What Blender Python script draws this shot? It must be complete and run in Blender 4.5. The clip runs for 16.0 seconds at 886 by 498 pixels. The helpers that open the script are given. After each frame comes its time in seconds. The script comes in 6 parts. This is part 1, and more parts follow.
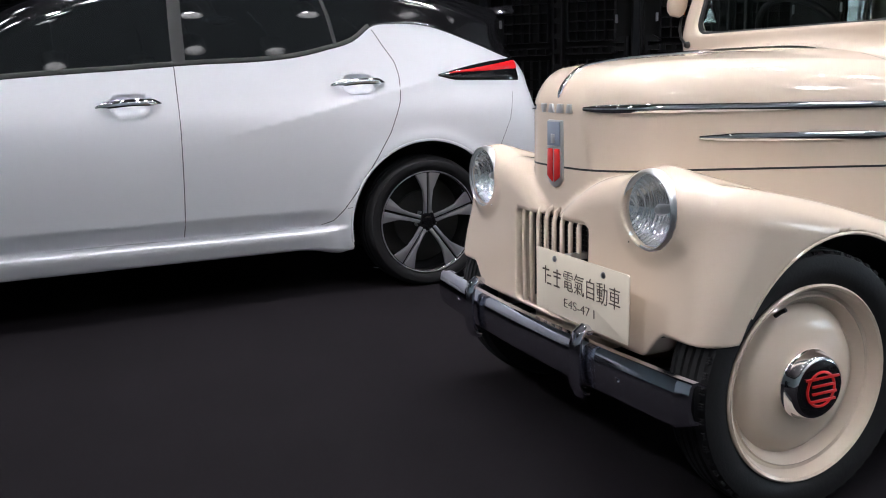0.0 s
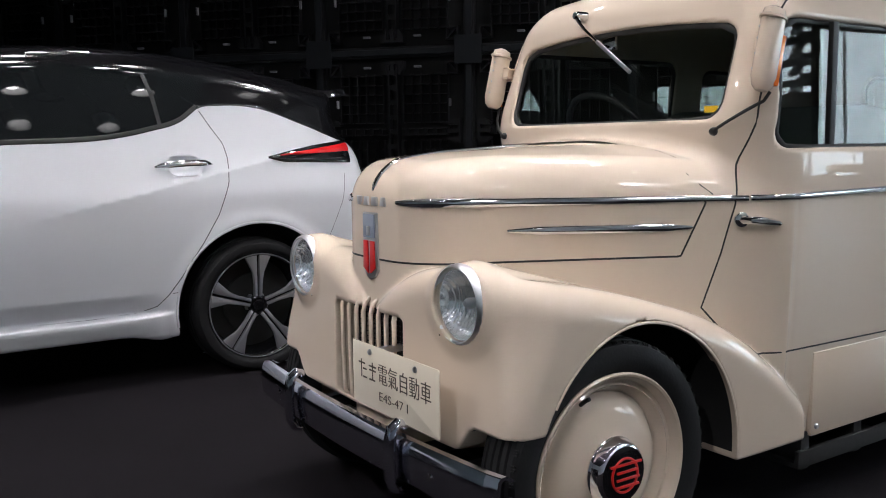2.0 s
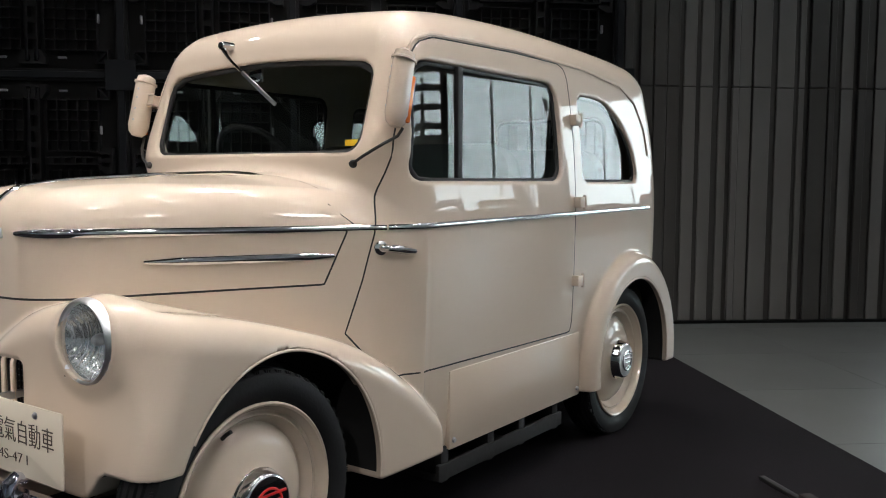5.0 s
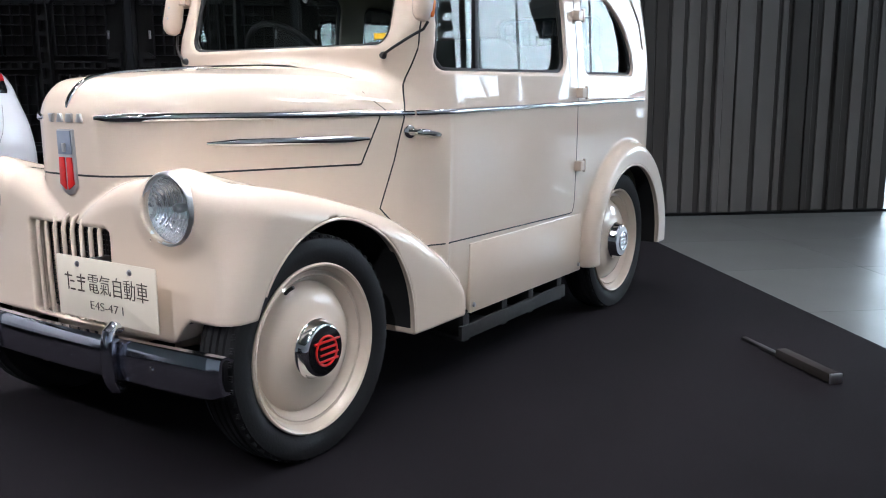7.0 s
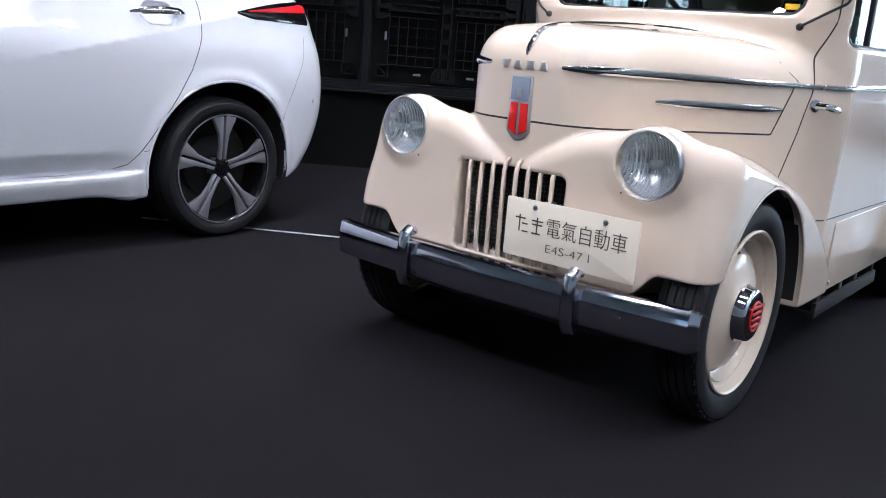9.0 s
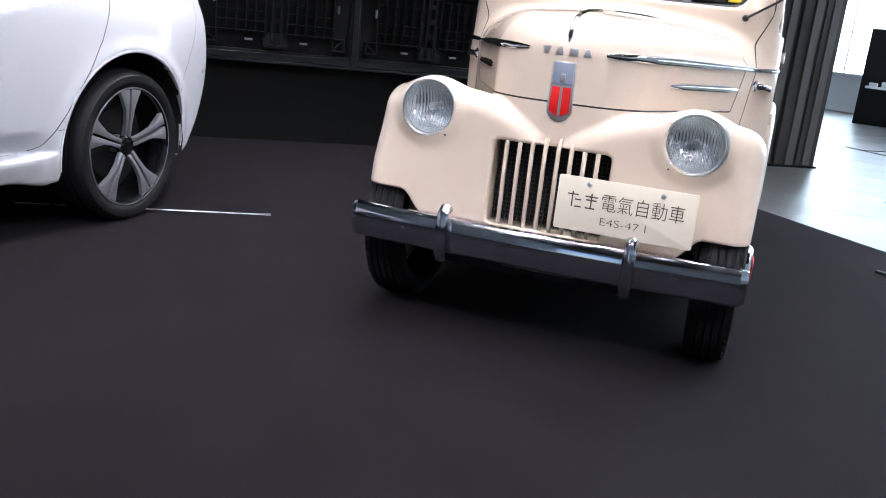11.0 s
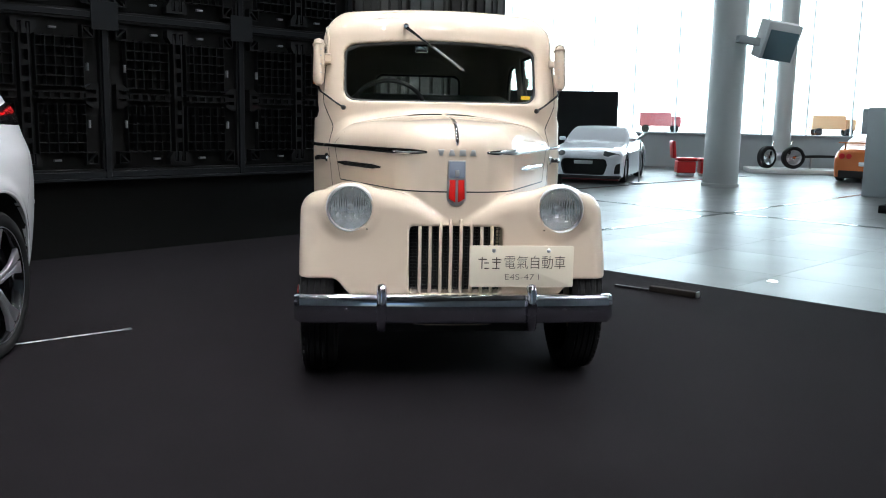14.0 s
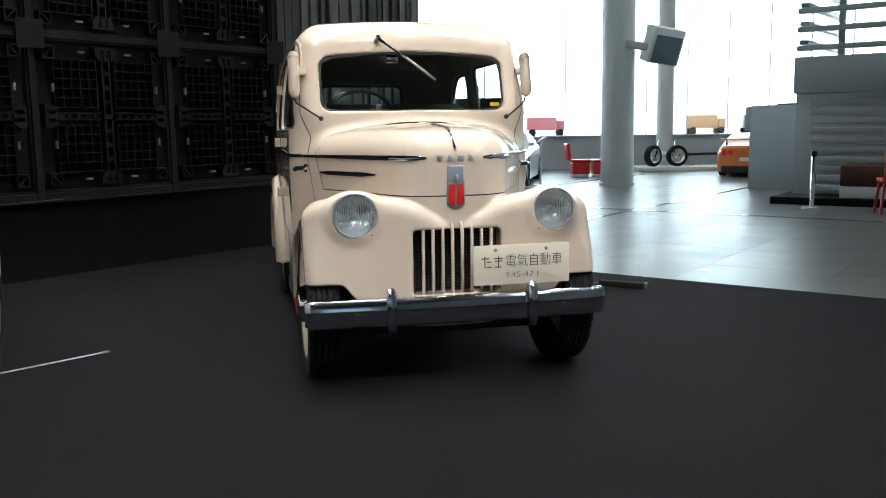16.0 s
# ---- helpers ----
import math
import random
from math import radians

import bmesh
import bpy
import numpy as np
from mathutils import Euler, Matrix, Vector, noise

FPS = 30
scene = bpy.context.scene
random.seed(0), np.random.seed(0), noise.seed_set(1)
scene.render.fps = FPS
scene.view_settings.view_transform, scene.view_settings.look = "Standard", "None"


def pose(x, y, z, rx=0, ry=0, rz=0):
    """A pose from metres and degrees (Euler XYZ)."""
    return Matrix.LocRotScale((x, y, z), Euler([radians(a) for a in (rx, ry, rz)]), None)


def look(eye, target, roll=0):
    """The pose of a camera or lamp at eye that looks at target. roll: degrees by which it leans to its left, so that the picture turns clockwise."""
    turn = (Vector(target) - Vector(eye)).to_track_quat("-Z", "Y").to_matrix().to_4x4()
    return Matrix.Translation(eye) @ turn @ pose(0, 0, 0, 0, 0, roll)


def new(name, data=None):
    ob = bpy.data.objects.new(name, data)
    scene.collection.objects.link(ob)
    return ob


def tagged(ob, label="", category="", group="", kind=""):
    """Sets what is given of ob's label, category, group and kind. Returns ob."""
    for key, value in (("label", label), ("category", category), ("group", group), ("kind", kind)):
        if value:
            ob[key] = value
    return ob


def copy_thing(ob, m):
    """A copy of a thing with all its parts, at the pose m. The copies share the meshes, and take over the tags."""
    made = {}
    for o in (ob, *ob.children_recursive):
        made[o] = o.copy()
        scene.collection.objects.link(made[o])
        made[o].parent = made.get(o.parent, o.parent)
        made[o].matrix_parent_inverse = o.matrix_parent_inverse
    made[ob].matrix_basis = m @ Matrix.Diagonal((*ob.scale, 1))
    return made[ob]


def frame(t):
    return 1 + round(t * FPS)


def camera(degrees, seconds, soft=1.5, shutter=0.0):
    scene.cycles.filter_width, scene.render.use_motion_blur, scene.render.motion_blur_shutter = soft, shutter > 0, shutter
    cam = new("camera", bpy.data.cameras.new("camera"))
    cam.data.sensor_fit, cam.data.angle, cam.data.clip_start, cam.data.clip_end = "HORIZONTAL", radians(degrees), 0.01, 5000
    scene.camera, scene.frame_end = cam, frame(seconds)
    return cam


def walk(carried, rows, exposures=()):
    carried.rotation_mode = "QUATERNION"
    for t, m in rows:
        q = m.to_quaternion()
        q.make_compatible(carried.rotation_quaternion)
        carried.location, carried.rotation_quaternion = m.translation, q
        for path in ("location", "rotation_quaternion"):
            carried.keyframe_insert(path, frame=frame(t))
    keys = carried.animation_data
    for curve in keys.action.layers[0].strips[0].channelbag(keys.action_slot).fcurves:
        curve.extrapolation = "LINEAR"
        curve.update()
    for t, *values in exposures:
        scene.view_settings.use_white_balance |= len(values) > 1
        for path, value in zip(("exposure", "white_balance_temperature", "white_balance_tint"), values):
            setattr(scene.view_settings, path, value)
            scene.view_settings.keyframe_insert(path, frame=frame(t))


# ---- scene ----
cam = camera(53.6, 16.0, soft=1.0)
PATH = [
    (0, (1.985, -1.511, 1.019), (0.19, -0.718, 0.629), -1.5),
    (0.5, (1.982, -1.501, 1.02), (0.152, -0.796, 0.629), -1.6),
    (1, (1.984, -1.467, 1.031), (0.206, -0.632, 0.652), -0.8),
    (1.5, (1.997, -1.438, 1.049), (0.285, -0.457, 0.721), -0.5),
    (2, (2.015, -1.418, 1.073), (0.362, -0.318, 0.834), -0.7),
    (2.5, (2.041, -1.395, 1.093), (0.429, -0.22, 0.947), -1.2),
    (3, (2.058, -1.384, 1.096), (0.489, -0.146, 1.015), -1.2),
    (3.5, (2.071, -1.37, 1.095), (0.551, -0.072, 1.047), -1.2),
    (4, (2.074, -1.36, 1.082), (0.672, 0.065, 1.02), -0.8),
    (4.5, (2.072, -1.359, 1.073), (0.798, 0.18, 0.968), -0.2),
    (4.7, (2.07, -1.355, 1.067), (0.855, 0.228, 0.94), 0.1),
    (6.8, (2.156, -1.626, 1.007), (1.112, 0.045, 0.663), -0.3),
    (7, (2.152, -1.684, 1.0), (1.045, -0.058, 0.636), -0.4),
    (7.5, (2.029, -1.905, 0.988), (0.737, -0.432, 0.59), 0.8),
    (8, (1.854, -2.088, 0.99), (0.541, -0.641, 0.564), 2.4),
    (8.5, (1.606, -2.161, 0.98), (0.315, -0.702, 0.525), 3.5),
    (9, (1.383, -2.33, 0.979), (0.171, -0.809, 0.512), 4.6),
    (9.2, (1.291, -2.433, 0.972), (0.163, -0.85, 0.503), 5.4),
    (11.3, (0.407, -2.949, 0.979), (-0.164, -1.104, 0.459), 5.5),
    (11.5, (0.31, -2.978, 0.985), (-0.263, -1.143, 0.432), 4.2),
    (12, (0.133, -3.104, 0.99), (-0.376, -1.252, 0.433), 4.0),
    (12.5, (-0.001, -3.279, 1.01), (-0.404, -1.407, 0.432), 4.1),
    (13, (-0.006, -3.379, 1.037), (-0.282, -1.454, 0.567), 3.3),
    (13.5, (-0.188, -3.522, 1.041), (-0.245, -1.556, 0.677), 2.6),
    (14, (-0.347, -3.664, 1.061), (-0.172, -1.694, 0.763), 1.1),
    (14.5, (-0.477, -3.772, 1.07), (-0.189, -1.815, 0.774), -0.7),
    (15, (-0.713, -3.749, 1.053), (-0.277, -1.815, 0.785), -1.2),
    (15.5, (-0.821, -3.723, 1.042), (-0.335, -1.803, 0.768), -1.0),
    (16, (-0.83, -3.71, 1.047), (-0.391, -1.778, 0.772), -0.8),
]
EXPOSURE = [(0.0, -0.2, 5900, 13), (1.5, -0.42, 6000, 13), (3.5, -0.62, 6150, 11), (4.6, -0.6, 6350, 11), (7.0, 0.12, 5700, 13), (8.0, 0.05, 5500, 14), (9.2, 0.1, 5450, 14), (11.4, 0.75, 5700, 15), (12.5, 1.4, 5700, 15), (13.2, 0.75, 5800, 11), (14.0, -0.05, 5900, 7), (15.4, -0.3, 6000, 6), (16.0, -0.1, 6000, 5)]
walk(cam, [(t, look(eye, target, roll)) for t, eye, target, roll in PATH], EXPOSURE)

# ---- light ----
world = bpy.data.worlds.new("world")
scene.world = world
world.use_nodes = True
wn = world.node_tree.nodes
sky = wn.new("ShaderNodeTexSky")
sky.sky_type, sky.sun_disc = "NISHITA", False
sky.sun_elevation, sky.sun_rotation = radians(40), radians(60)
world.node_tree.links.new(sky.outputs["Color"], wn["Background"].inputs["Color"])
wn["Background"].inputs["Strength"].default_value = 0.12
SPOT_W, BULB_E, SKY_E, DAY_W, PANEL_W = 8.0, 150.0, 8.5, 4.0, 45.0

WALL = Vector((-0.58, 4.45, 0))            # where the dark screen ends and the ribbed wall begins
ALONG = Vector((0.760, 0.649, 0))          # along the walls
OUT = Vector((0.649, -0.760, 0))           # from the walls into the hall
TURN = math.degrees(math.atan2(ALONG.y, ALONG.x))


def on_wall(along, out=0.0, z=0.0):
    p = WALL + ALONG * along + OUT * out
    return Vector((p.x, p.y, z))


def wall_pose(along, out=0.0, z=0.0):
    """Local x runs along the wall, local -y points into the hall."""
    p = on_wall(along, out, z)
    return pose(p.x, p.y, p.z, 0, 0, TURN)


def lamp(name, at, target, watts, size, colour=(1.0, 0.93, 0.84), spread=110):
    data = bpy.data.lights.new(name, "AREA")
    data.shape, data.size, data.energy, data.color = "DISK", size, watts, colour
    data.spread = radians(spread)
    ob = new(name, data)
    ob.matrix_world = look(at, target)
    return ob



# ---- materials ----
def material(name, colour, rough=0.5, metal=0.0, coat=0.0, spots=0.0, scale=8.0, bump=0.0, bump_scale=60.0, rough_var=0.0, coat_rough=0.03, wave=0.0,
             transmission=0.0, emission=0.0, spec=0.5, alpha=1.0, ior=1.5):
    m = bpy.data.materials.new(name)
    m.use_nodes = True
    nt = m.node_tree
    b = nt.nodes["Principled BSDF"]
    link = nt.links.new
    b.inputs["Base Color"].default_value = (*colour, 1)
    b.inputs["Roughness"].default_value = rough
    b.inputs["Metallic"].default_value = metal
    b.inputs["Coat Weight"].default_value = coat
    b.inputs["Coat Roughness"].default_value = coat_rough
    b.inputs["Specular IOR Level"].default_value = spec
    b.inputs["Transmission Weight"].default_value = transmission
    b.inputs["IOR"].default_value = ior
    if emission:
        b.inputs["Emission Color"].default_value = (*colour, 1)
        b.inputs["Emission Strength"].default_value = emission
    co = nt.nodes.new("ShaderNodeTexCoord").outputs["Object"]
    if spots or rough_var:
        n = nt.nodes.new("ShaderNodeTexNoise")
        n.inputs["Scale"].default_value, n.inputs["Detail"].default_value = scale, 6
        link(co, n.inputs["Vector"])
        if spots:
            mix = nt.nodes.new("ShaderNodeMix")
            mix.data_type = "RGBA"
            link(n.outputs["Fac"], mix.inputs[0])
            mix.inputs[6].default_value = (*[max(c * (1 - spots), 0) for c in colour], 1)
            mix.inputs[7].default_value = (*[min(c * (1 + spots), 1) for c in colour], 1)
            link(mix.outputs[2], b.inputs["Base Color"])
        if rough_var:
            r = nt.nodes.new("ShaderNodeMapRange")
            r.inputs[3].default_value, r.inputs[4].default_value = max(rough - rough_var, 0), min(rough + rough_var, 1)
            link(n.outputs["Fac"], r.inputs[0])
            link(r.outputs[0], b.inputs["Roughness"])
    if wave:
        n3 = nt.nodes.new("ShaderNodeTexNoise")
        n3.inputs["Scale"].default_value, n3.inputs["Detail"].default_value = 4.5, 1.0
        link(co, n3.inputs["Vector"])
        bw = nt.nodes.new("ShaderNodeBump")
        bw.inputs["Strength"].default_value, bw.inputs["Distance"].default_value = 1.0, wave
        link(n3.outputs["Fac"], bw.inputs["Height"])
        link(bw.outputs[0], b.inputs["Coat Normal"])
    if bump:
        n2 = nt.nodes.new("ShaderNodeTexNoise")
        n2.inputs["Scale"].default_value, n2.inputs["Detail"].default_value = bump_scale, 4
        link(co, n2.inputs["Vector"])
        bp = nt.nodes.new("ShaderNodeBump")
        bp.inputs["Strength"].default_value, bp.inputs["Distance"].default_value = 1.0, bump
        link(n2.outputs["Fac"], bp.inputs["Height"])
        link(bp.outputs[0], b.inputs["Normal"])
    return m


CREAM = material("cream_enamel", (0.68, 0.565, 0.455), 0.42, coat=1.0, coat_rough=0.012, spots=0.03, scale=2.5, rough_var=0.05, spec=0.06, wave=0.0014)
PEARL = material("pearl_white_paint", (0.73, 0.74, 0.78), 0.36, coat=1.0, coat_rough=0.012, spots=0.02, scale=3, rough_var=0.04, spec=0.06)
GLOSSBLACK = material("gloss_black_paint", (0.006, 0.006, 0.007), 0.12, coat=0.6)
CHROME = material("chrome", (0.80, 0.80, 0.81), 0.05, metal=1.0, spots=0.05, scale=20, rough_var=0.03)
BUMPER = material("hazy_old_chrome", (0.62, 0.63, 0.70), 0.10, metal=1.0, spots=0.10, scale=14, rough_var=0.05, bump=0.0002, bump_scale=18)
BEZEL = material("polished_bezel", (0.82, 0.83, 0.85), 0.30, metal=1.0, rough_var=0.03, scale=20)
STEEL = material("brushed_steel", (0.5, 0.5, 0.52), 0.32, metal=1.0, rough_var=0.08, scale=30)
RUBBER = material("tyre_rubber", (0.010, 0.010, 0.011), 0.66, spec=0.28, spots=0.25, scale=14, bump=0.0006, bump_scale=120)
SEAL = material("black_rubber_seal", (0.012, 0.012, 0.012), 0.5, spots=0.2, scale=40)
UNDER = material("underbody_black", (0.014, 0.014, 0.014), 0.75, spots=0.3, scale=12, bump=0.001)
RED = material("red_enamel", (0.62, 0.015, 0.012), 0.28, coat=0.5, spots=0.05, scale=30)
GREY_ENAMEL = material("grey_enamel", (0.26, 0.30, 0.38), 0.35, coat=0.4, spots=0.05, scale=40)
SILVER = material("silver_paint", (0.55, 0.55, 0.56), 0.3, metal=0.7, rough_var=0.06)
IVORY = material("ivory_plate_paint", (0.80, 0.72, 0.59), 0.45, spots=0.03, scale=30, bump=0.0002)
BROWNINK = material("dark_brown_ink", (0.085, 0.06, 0.045), 0.6, spots=0.1)
CARPET = material("black_carpet", (0.0074, 0.0061, 0.0077), 0.95, spots=0.55, scale=2.4, bump=0.002, bump_scale=700, spec=0.12)
CARPET.node_tree.nodes["Principled BSDF"].inputs["Sheen Weight"].default_value = 0.013
CARPET.node_tree.nodes["Principled BSDF"].inputs["Sheen Roughness"].default_value = 0.4
CARPET.node_tree.nodes["Principled BSDF"].inputs["Sheen Tint"].default_value = (1.0, 0.86, 1.0, 1)
PLASTIC = material("black_plastic", (0.0045, 0.0047, 0.0053), 0.55, spots=0.3, scale=9, rough_var=0.10, spec=0.25)
DARKPAINT = material("matt_black_board", (0.0040, 0.0042, 0.0042), 0.6, spots=0.3, scale=4, rough_var=0.15, spec=0.2)


def glass(name, tint=(0.9, 0.95, 0.93), rough=0.0, darkness=0.0):
    m = bpy.data.materials.new(name)
    m.use_nodes = True
    nt = m.node_tree
    nt.nodes.remove(nt.nodes["Principled BSDF"])
    t = nt.nodes.new("ShaderNodeBsdfTransparent")
    t.inputs[0].default_value = (*tint, 1)
    g = nt.nodes.new("ShaderNodeBsdfGlossy")
    g.inputs["Roughness"].default_value = rough
    facing = nt.nodes.new("ShaderNodeLayerWeight")
    facing.inputs[0].default_value = 0.5
    power = nt.nodes.new("ShaderNodeMath")
    power.operation = "POWER"
    power.inputs[1].default_value = 5.0
    nt.links.new(facing.outputs["Facing"], power.inputs[0])
    fr = nt.nodes.new("ShaderNodeMath")
    fr.operation = "MULTIPLY_ADD"
    fr.inputs[1].default_value, fr.inputs[2].default_value = 0.93, 0.072
    nt.links.new(power.outputs[0], fr.inputs[0])
    mix = nt.nodes.new("ShaderNodeMixShader")
    nt.links.new(fr.outputs[0], mix.inputs[0])
    nt.links.new(t.outputs[0], mix.inputs[1])
    nt.links.new(g.outputs[0], mix.inputs[2])
    nt.links.new(mix.outputs[0], nt.nodes["Material Output"].inputs[0])
    return m


GLASS = glass("window_glass", (0.84, 0.90, 0.87))
LENS = glass("fluted_lamp_glass", (0.96, 0.985, 1.0), 0.03)
SHOWGLASS = glass("shop_window_glass", (0.92, 0.97, 0.96))


# ---- mesh tools ----
def mesh_of(name, bm, mat, smooth=True):
    me = bpy.data.meshes.new(name)
    bmesh.ops.recalc_face_normals(bm, faces=bm.faces)
    bm.to_mesh(me)
    bm.free()
    me.materials.append(mat)
    if smooth:
        me.shade_smooth()
        me.set_sharp_from_angle(angle=radians(35))
    return me


def part(name, bm, mat, parent, label="", m=None, smooth=True):
    """One mesh object under a thing or a part, its geometry in the thing's own space."""
    me = bm if isinstance(bm, bpy.types.Mesh) else mesh_of(name, bm, mat, smooth)
    ob = new(name, me)
    ob.parent = parent
    if m is not None:
        ob.matrix_basis = m
    if label:
        ob["label"] = label
    return ob


def thing(name, label, category, m=None, group="", kind=""):
    ob = new(name)
    if m is not None:
        ob.matrix_world = m
    return tagged(ob, label, category, group, kind)


def solid(name, bm, mat, label, category, m=None, group="", kind="", smooth=True):
    ob = new(name, mesh_of(name, bm, mat, smooth))
    if m is not None:
        ob.matrix_world = m
    return tagged(ob, label, category, group, kind)


def box(x0, x1, y0, y1, z0, z1, bevel=0.0, segs=2, bm=None):
    bm2 = bmesh.new()
    bmesh.ops.create_cube(bm2, size=1)
    for v in bm2.verts:
        v.co = Vector(((x0 + x1) / 2 + v.co.x * (x1 - x0), (y0 + y1) / 2 + v.co.y * (y1 - y0), (z0 + z1) / 2 + v.co.z * (z1 - z0)))
    if bevel:
        bmesh.ops.bevel(bm2, geom=list(bm2.edges), offset=bevel, segments=segs, profile=0.5, affect="EDGES")
    return merge(bm, bm2)


def merge(bm, bm2, m=None):
    """Adds bm2 to bm, and gives back the one that holds both."""
    if m is not None:
        bmesh.ops.transform(bm2, matrix=m, verts=list(bm2.verts))
    if bm is None:
        return bm2
    me = bpy.data.meshes.new("scratch")
    bm2.to_mesh(me)
    bm2.free()
    bm.from_mesh(me)
    bpy.data.meshes.remove(me)
    return bm


def lathe(profile, n=48, axis="x", closed=False, a0=0.0, a1=2 * math.pi, bm=None):
    """Turns (radius, along) pairs round an axis."""
    bm2 = bmesh.new()
    full = abs(a1 - a0 - 2 * math.pi) < 1e-6
    rings = []
    for k in range(n if full else n + 1):
        a = a0 + (a1 - a0) * k / n
        c, s = math.cos(a), math.sin(a)
        ring = []
        for r, d in profile:
            p = {"x": (d, r * c, r * s), "y": (r * c, d, r * s), "z": (r * c, r * s, d)}[axis]
            ring.append(bm2.verts.new(p))
        rings.append(ring)
    count = len(rings)
    for k in range(count if full else count - 1):
        a, b = rings[k], rings[(k + 1) % count]
        for j in range(len(profile) - (0 if closed else 1)):
            j2 = (j + 1) % len(profile)
            bm2.faces.new((a[j], a[j2], b[j2], b[j]))
    bmesh.ops.remove_doubles(bm2, verts=list(bm2.verts), dist=1e-5)
    return merge(bm, bm2)


def tube(points, radius, n=8, closed=False, flat=1.0, ups=None, caps=True, bm=None, taper=None):
    """A round or flattened bar along points. flat: its thickness along the given ups, over its width."""
    bm2 = bmesh.new()
    pts = [Vector(p) for p in points]
    rings = []
    count = len(pts)
    for k, p in enumerate(pts):
        a = pts[(k - 1) % count] if closed or k else p
        b = pts[(k + 1) % count] if closed or k < count - 1 else p
        d = (b - a).normalized()
        up = Vector(ups[k]) if ups is not None else (Vector((0, 0, 1)) if abs(d.z) < 0.9 else Vector((1, 0, 0)))
        side = d.cross(up).normalized()
        up = side.cross(d).normalized()
        r = radius * (taper[k] if taper else 1)
        rings.append([bm2.verts.new(p + side * (r * math.cos(t)) + up * (r * flat * math.sin(t))) for t in [2 * math.pi * j / n for j in range(n)]])
    for k in range(count if closed else count - 1):
        a, b = rings[k], rings[(k + 1) % count]
        for j in range(n):
            bm2.faces.new((a[j], a[(j + 1) % n], b[(j + 1) % n], b[j]))
    if caps and not closed:
        bm2.faces.new(rings[0][::-1])
        bm2.faces.new(rings[-1])
    return merge(bm, bm2)


def prism(outline, depth, m=None, bevel=0.0, bm=None, n_bevel=2):
    """An outline in local x, z pushed along local y from 0 to depth."""
    bm2 = bmesh.new()
    f = bm2.faces.new([bm2.verts.new((x, 0, z)) for x, z in outline])
    ext = bmesh.ops.extrude_face_region(bm2, geom=[f])
    bmesh.ops.translate(bm2, vec=(0, depth, 0), verts=[v for v in ext["geom"] if isinstance(v, bmesh.types.BMVert)])
    if bevel:
        bmesh.ops.recalc_face_normals(bm2, faces=bm2.faces)
        bmesh.ops.bevel(bm2, geom=[e for e in bm2.edges if e.calc_face_angle(0) > 0.6], offset=bevel, segments=n_bevel, profile=0.5, affect="EDGES")
    return merge(bm, bm2, m)


def rounded(cx, cz, hx, hz, r, n=6):
    pts = []
    for qx, qz, a in ((1, 1, 0), (-1, 1, 90), (-1, -1, 180), (1, -1, 270)):
        for k in range(n + 1):
            t = radians(a + 90 * k / n)
            pts.append((cx + qx * (hx - r) + r * math.cos(t), cz + qz * (hz - r) + r * math.sin(t)))
    return pts


def smooth_curve(xs, ys):
    """A smooth line through a few points, held level in slope at its ends."""
    xs, ys = np.array(xs, float), np.array(ys, float)
    slope = np.gradient(ys, xs)
    fine = np.linspace(xs[0], xs[-1], 400)
    k = np.clip(np.searchsorted(xs, fine) - 1, 0, len(xs) - 2)
    w = xs[k + 1] - xs[k]
    t = (fine - xs[k]) / w
    val = (2 * t**3 - 3 * t**2 + 1) * ys[k] + (t**3 - 2 * t**2 + t) * w * slope[k] + (3 * t**2 - 2 * t**3) * ys[k + 1] + (t**3 - t**2) * w * slope[k + 1]
    return lambda v: np.interp(v, fine, val)


def rmax(a, b, r):
    return np.minimum(np.maximum(a, b), -r) + np.hypot(np.maximum(a + r, 0), np.maximum(b + r, 0))


def rmin(a, b, r):
    return -rmax(-a, -b, r)


def rrect(u, v, cu, cv, hu, hv, r):
    du, dv = np.abs(u - cu) - hu + r, np.abs(v - cv) - hv + r
    return np.minimum(np.maximum(du, dv), 0) + np.hypot(np.maximum(du, 0), np.maximum(dv, 0)) - r


def step01(a, b, v):
    t = np.clip((v - a) / (b - a), 0, 1)
    return t * t * (3 - 2 * t)


def slope_of(fn, p, e=0.002):
    g = np.stack([fn(*(p + d).T) - fn(*(p - d).T) for d in np.eye(3) * e], 1) / (2 * e)
    return g


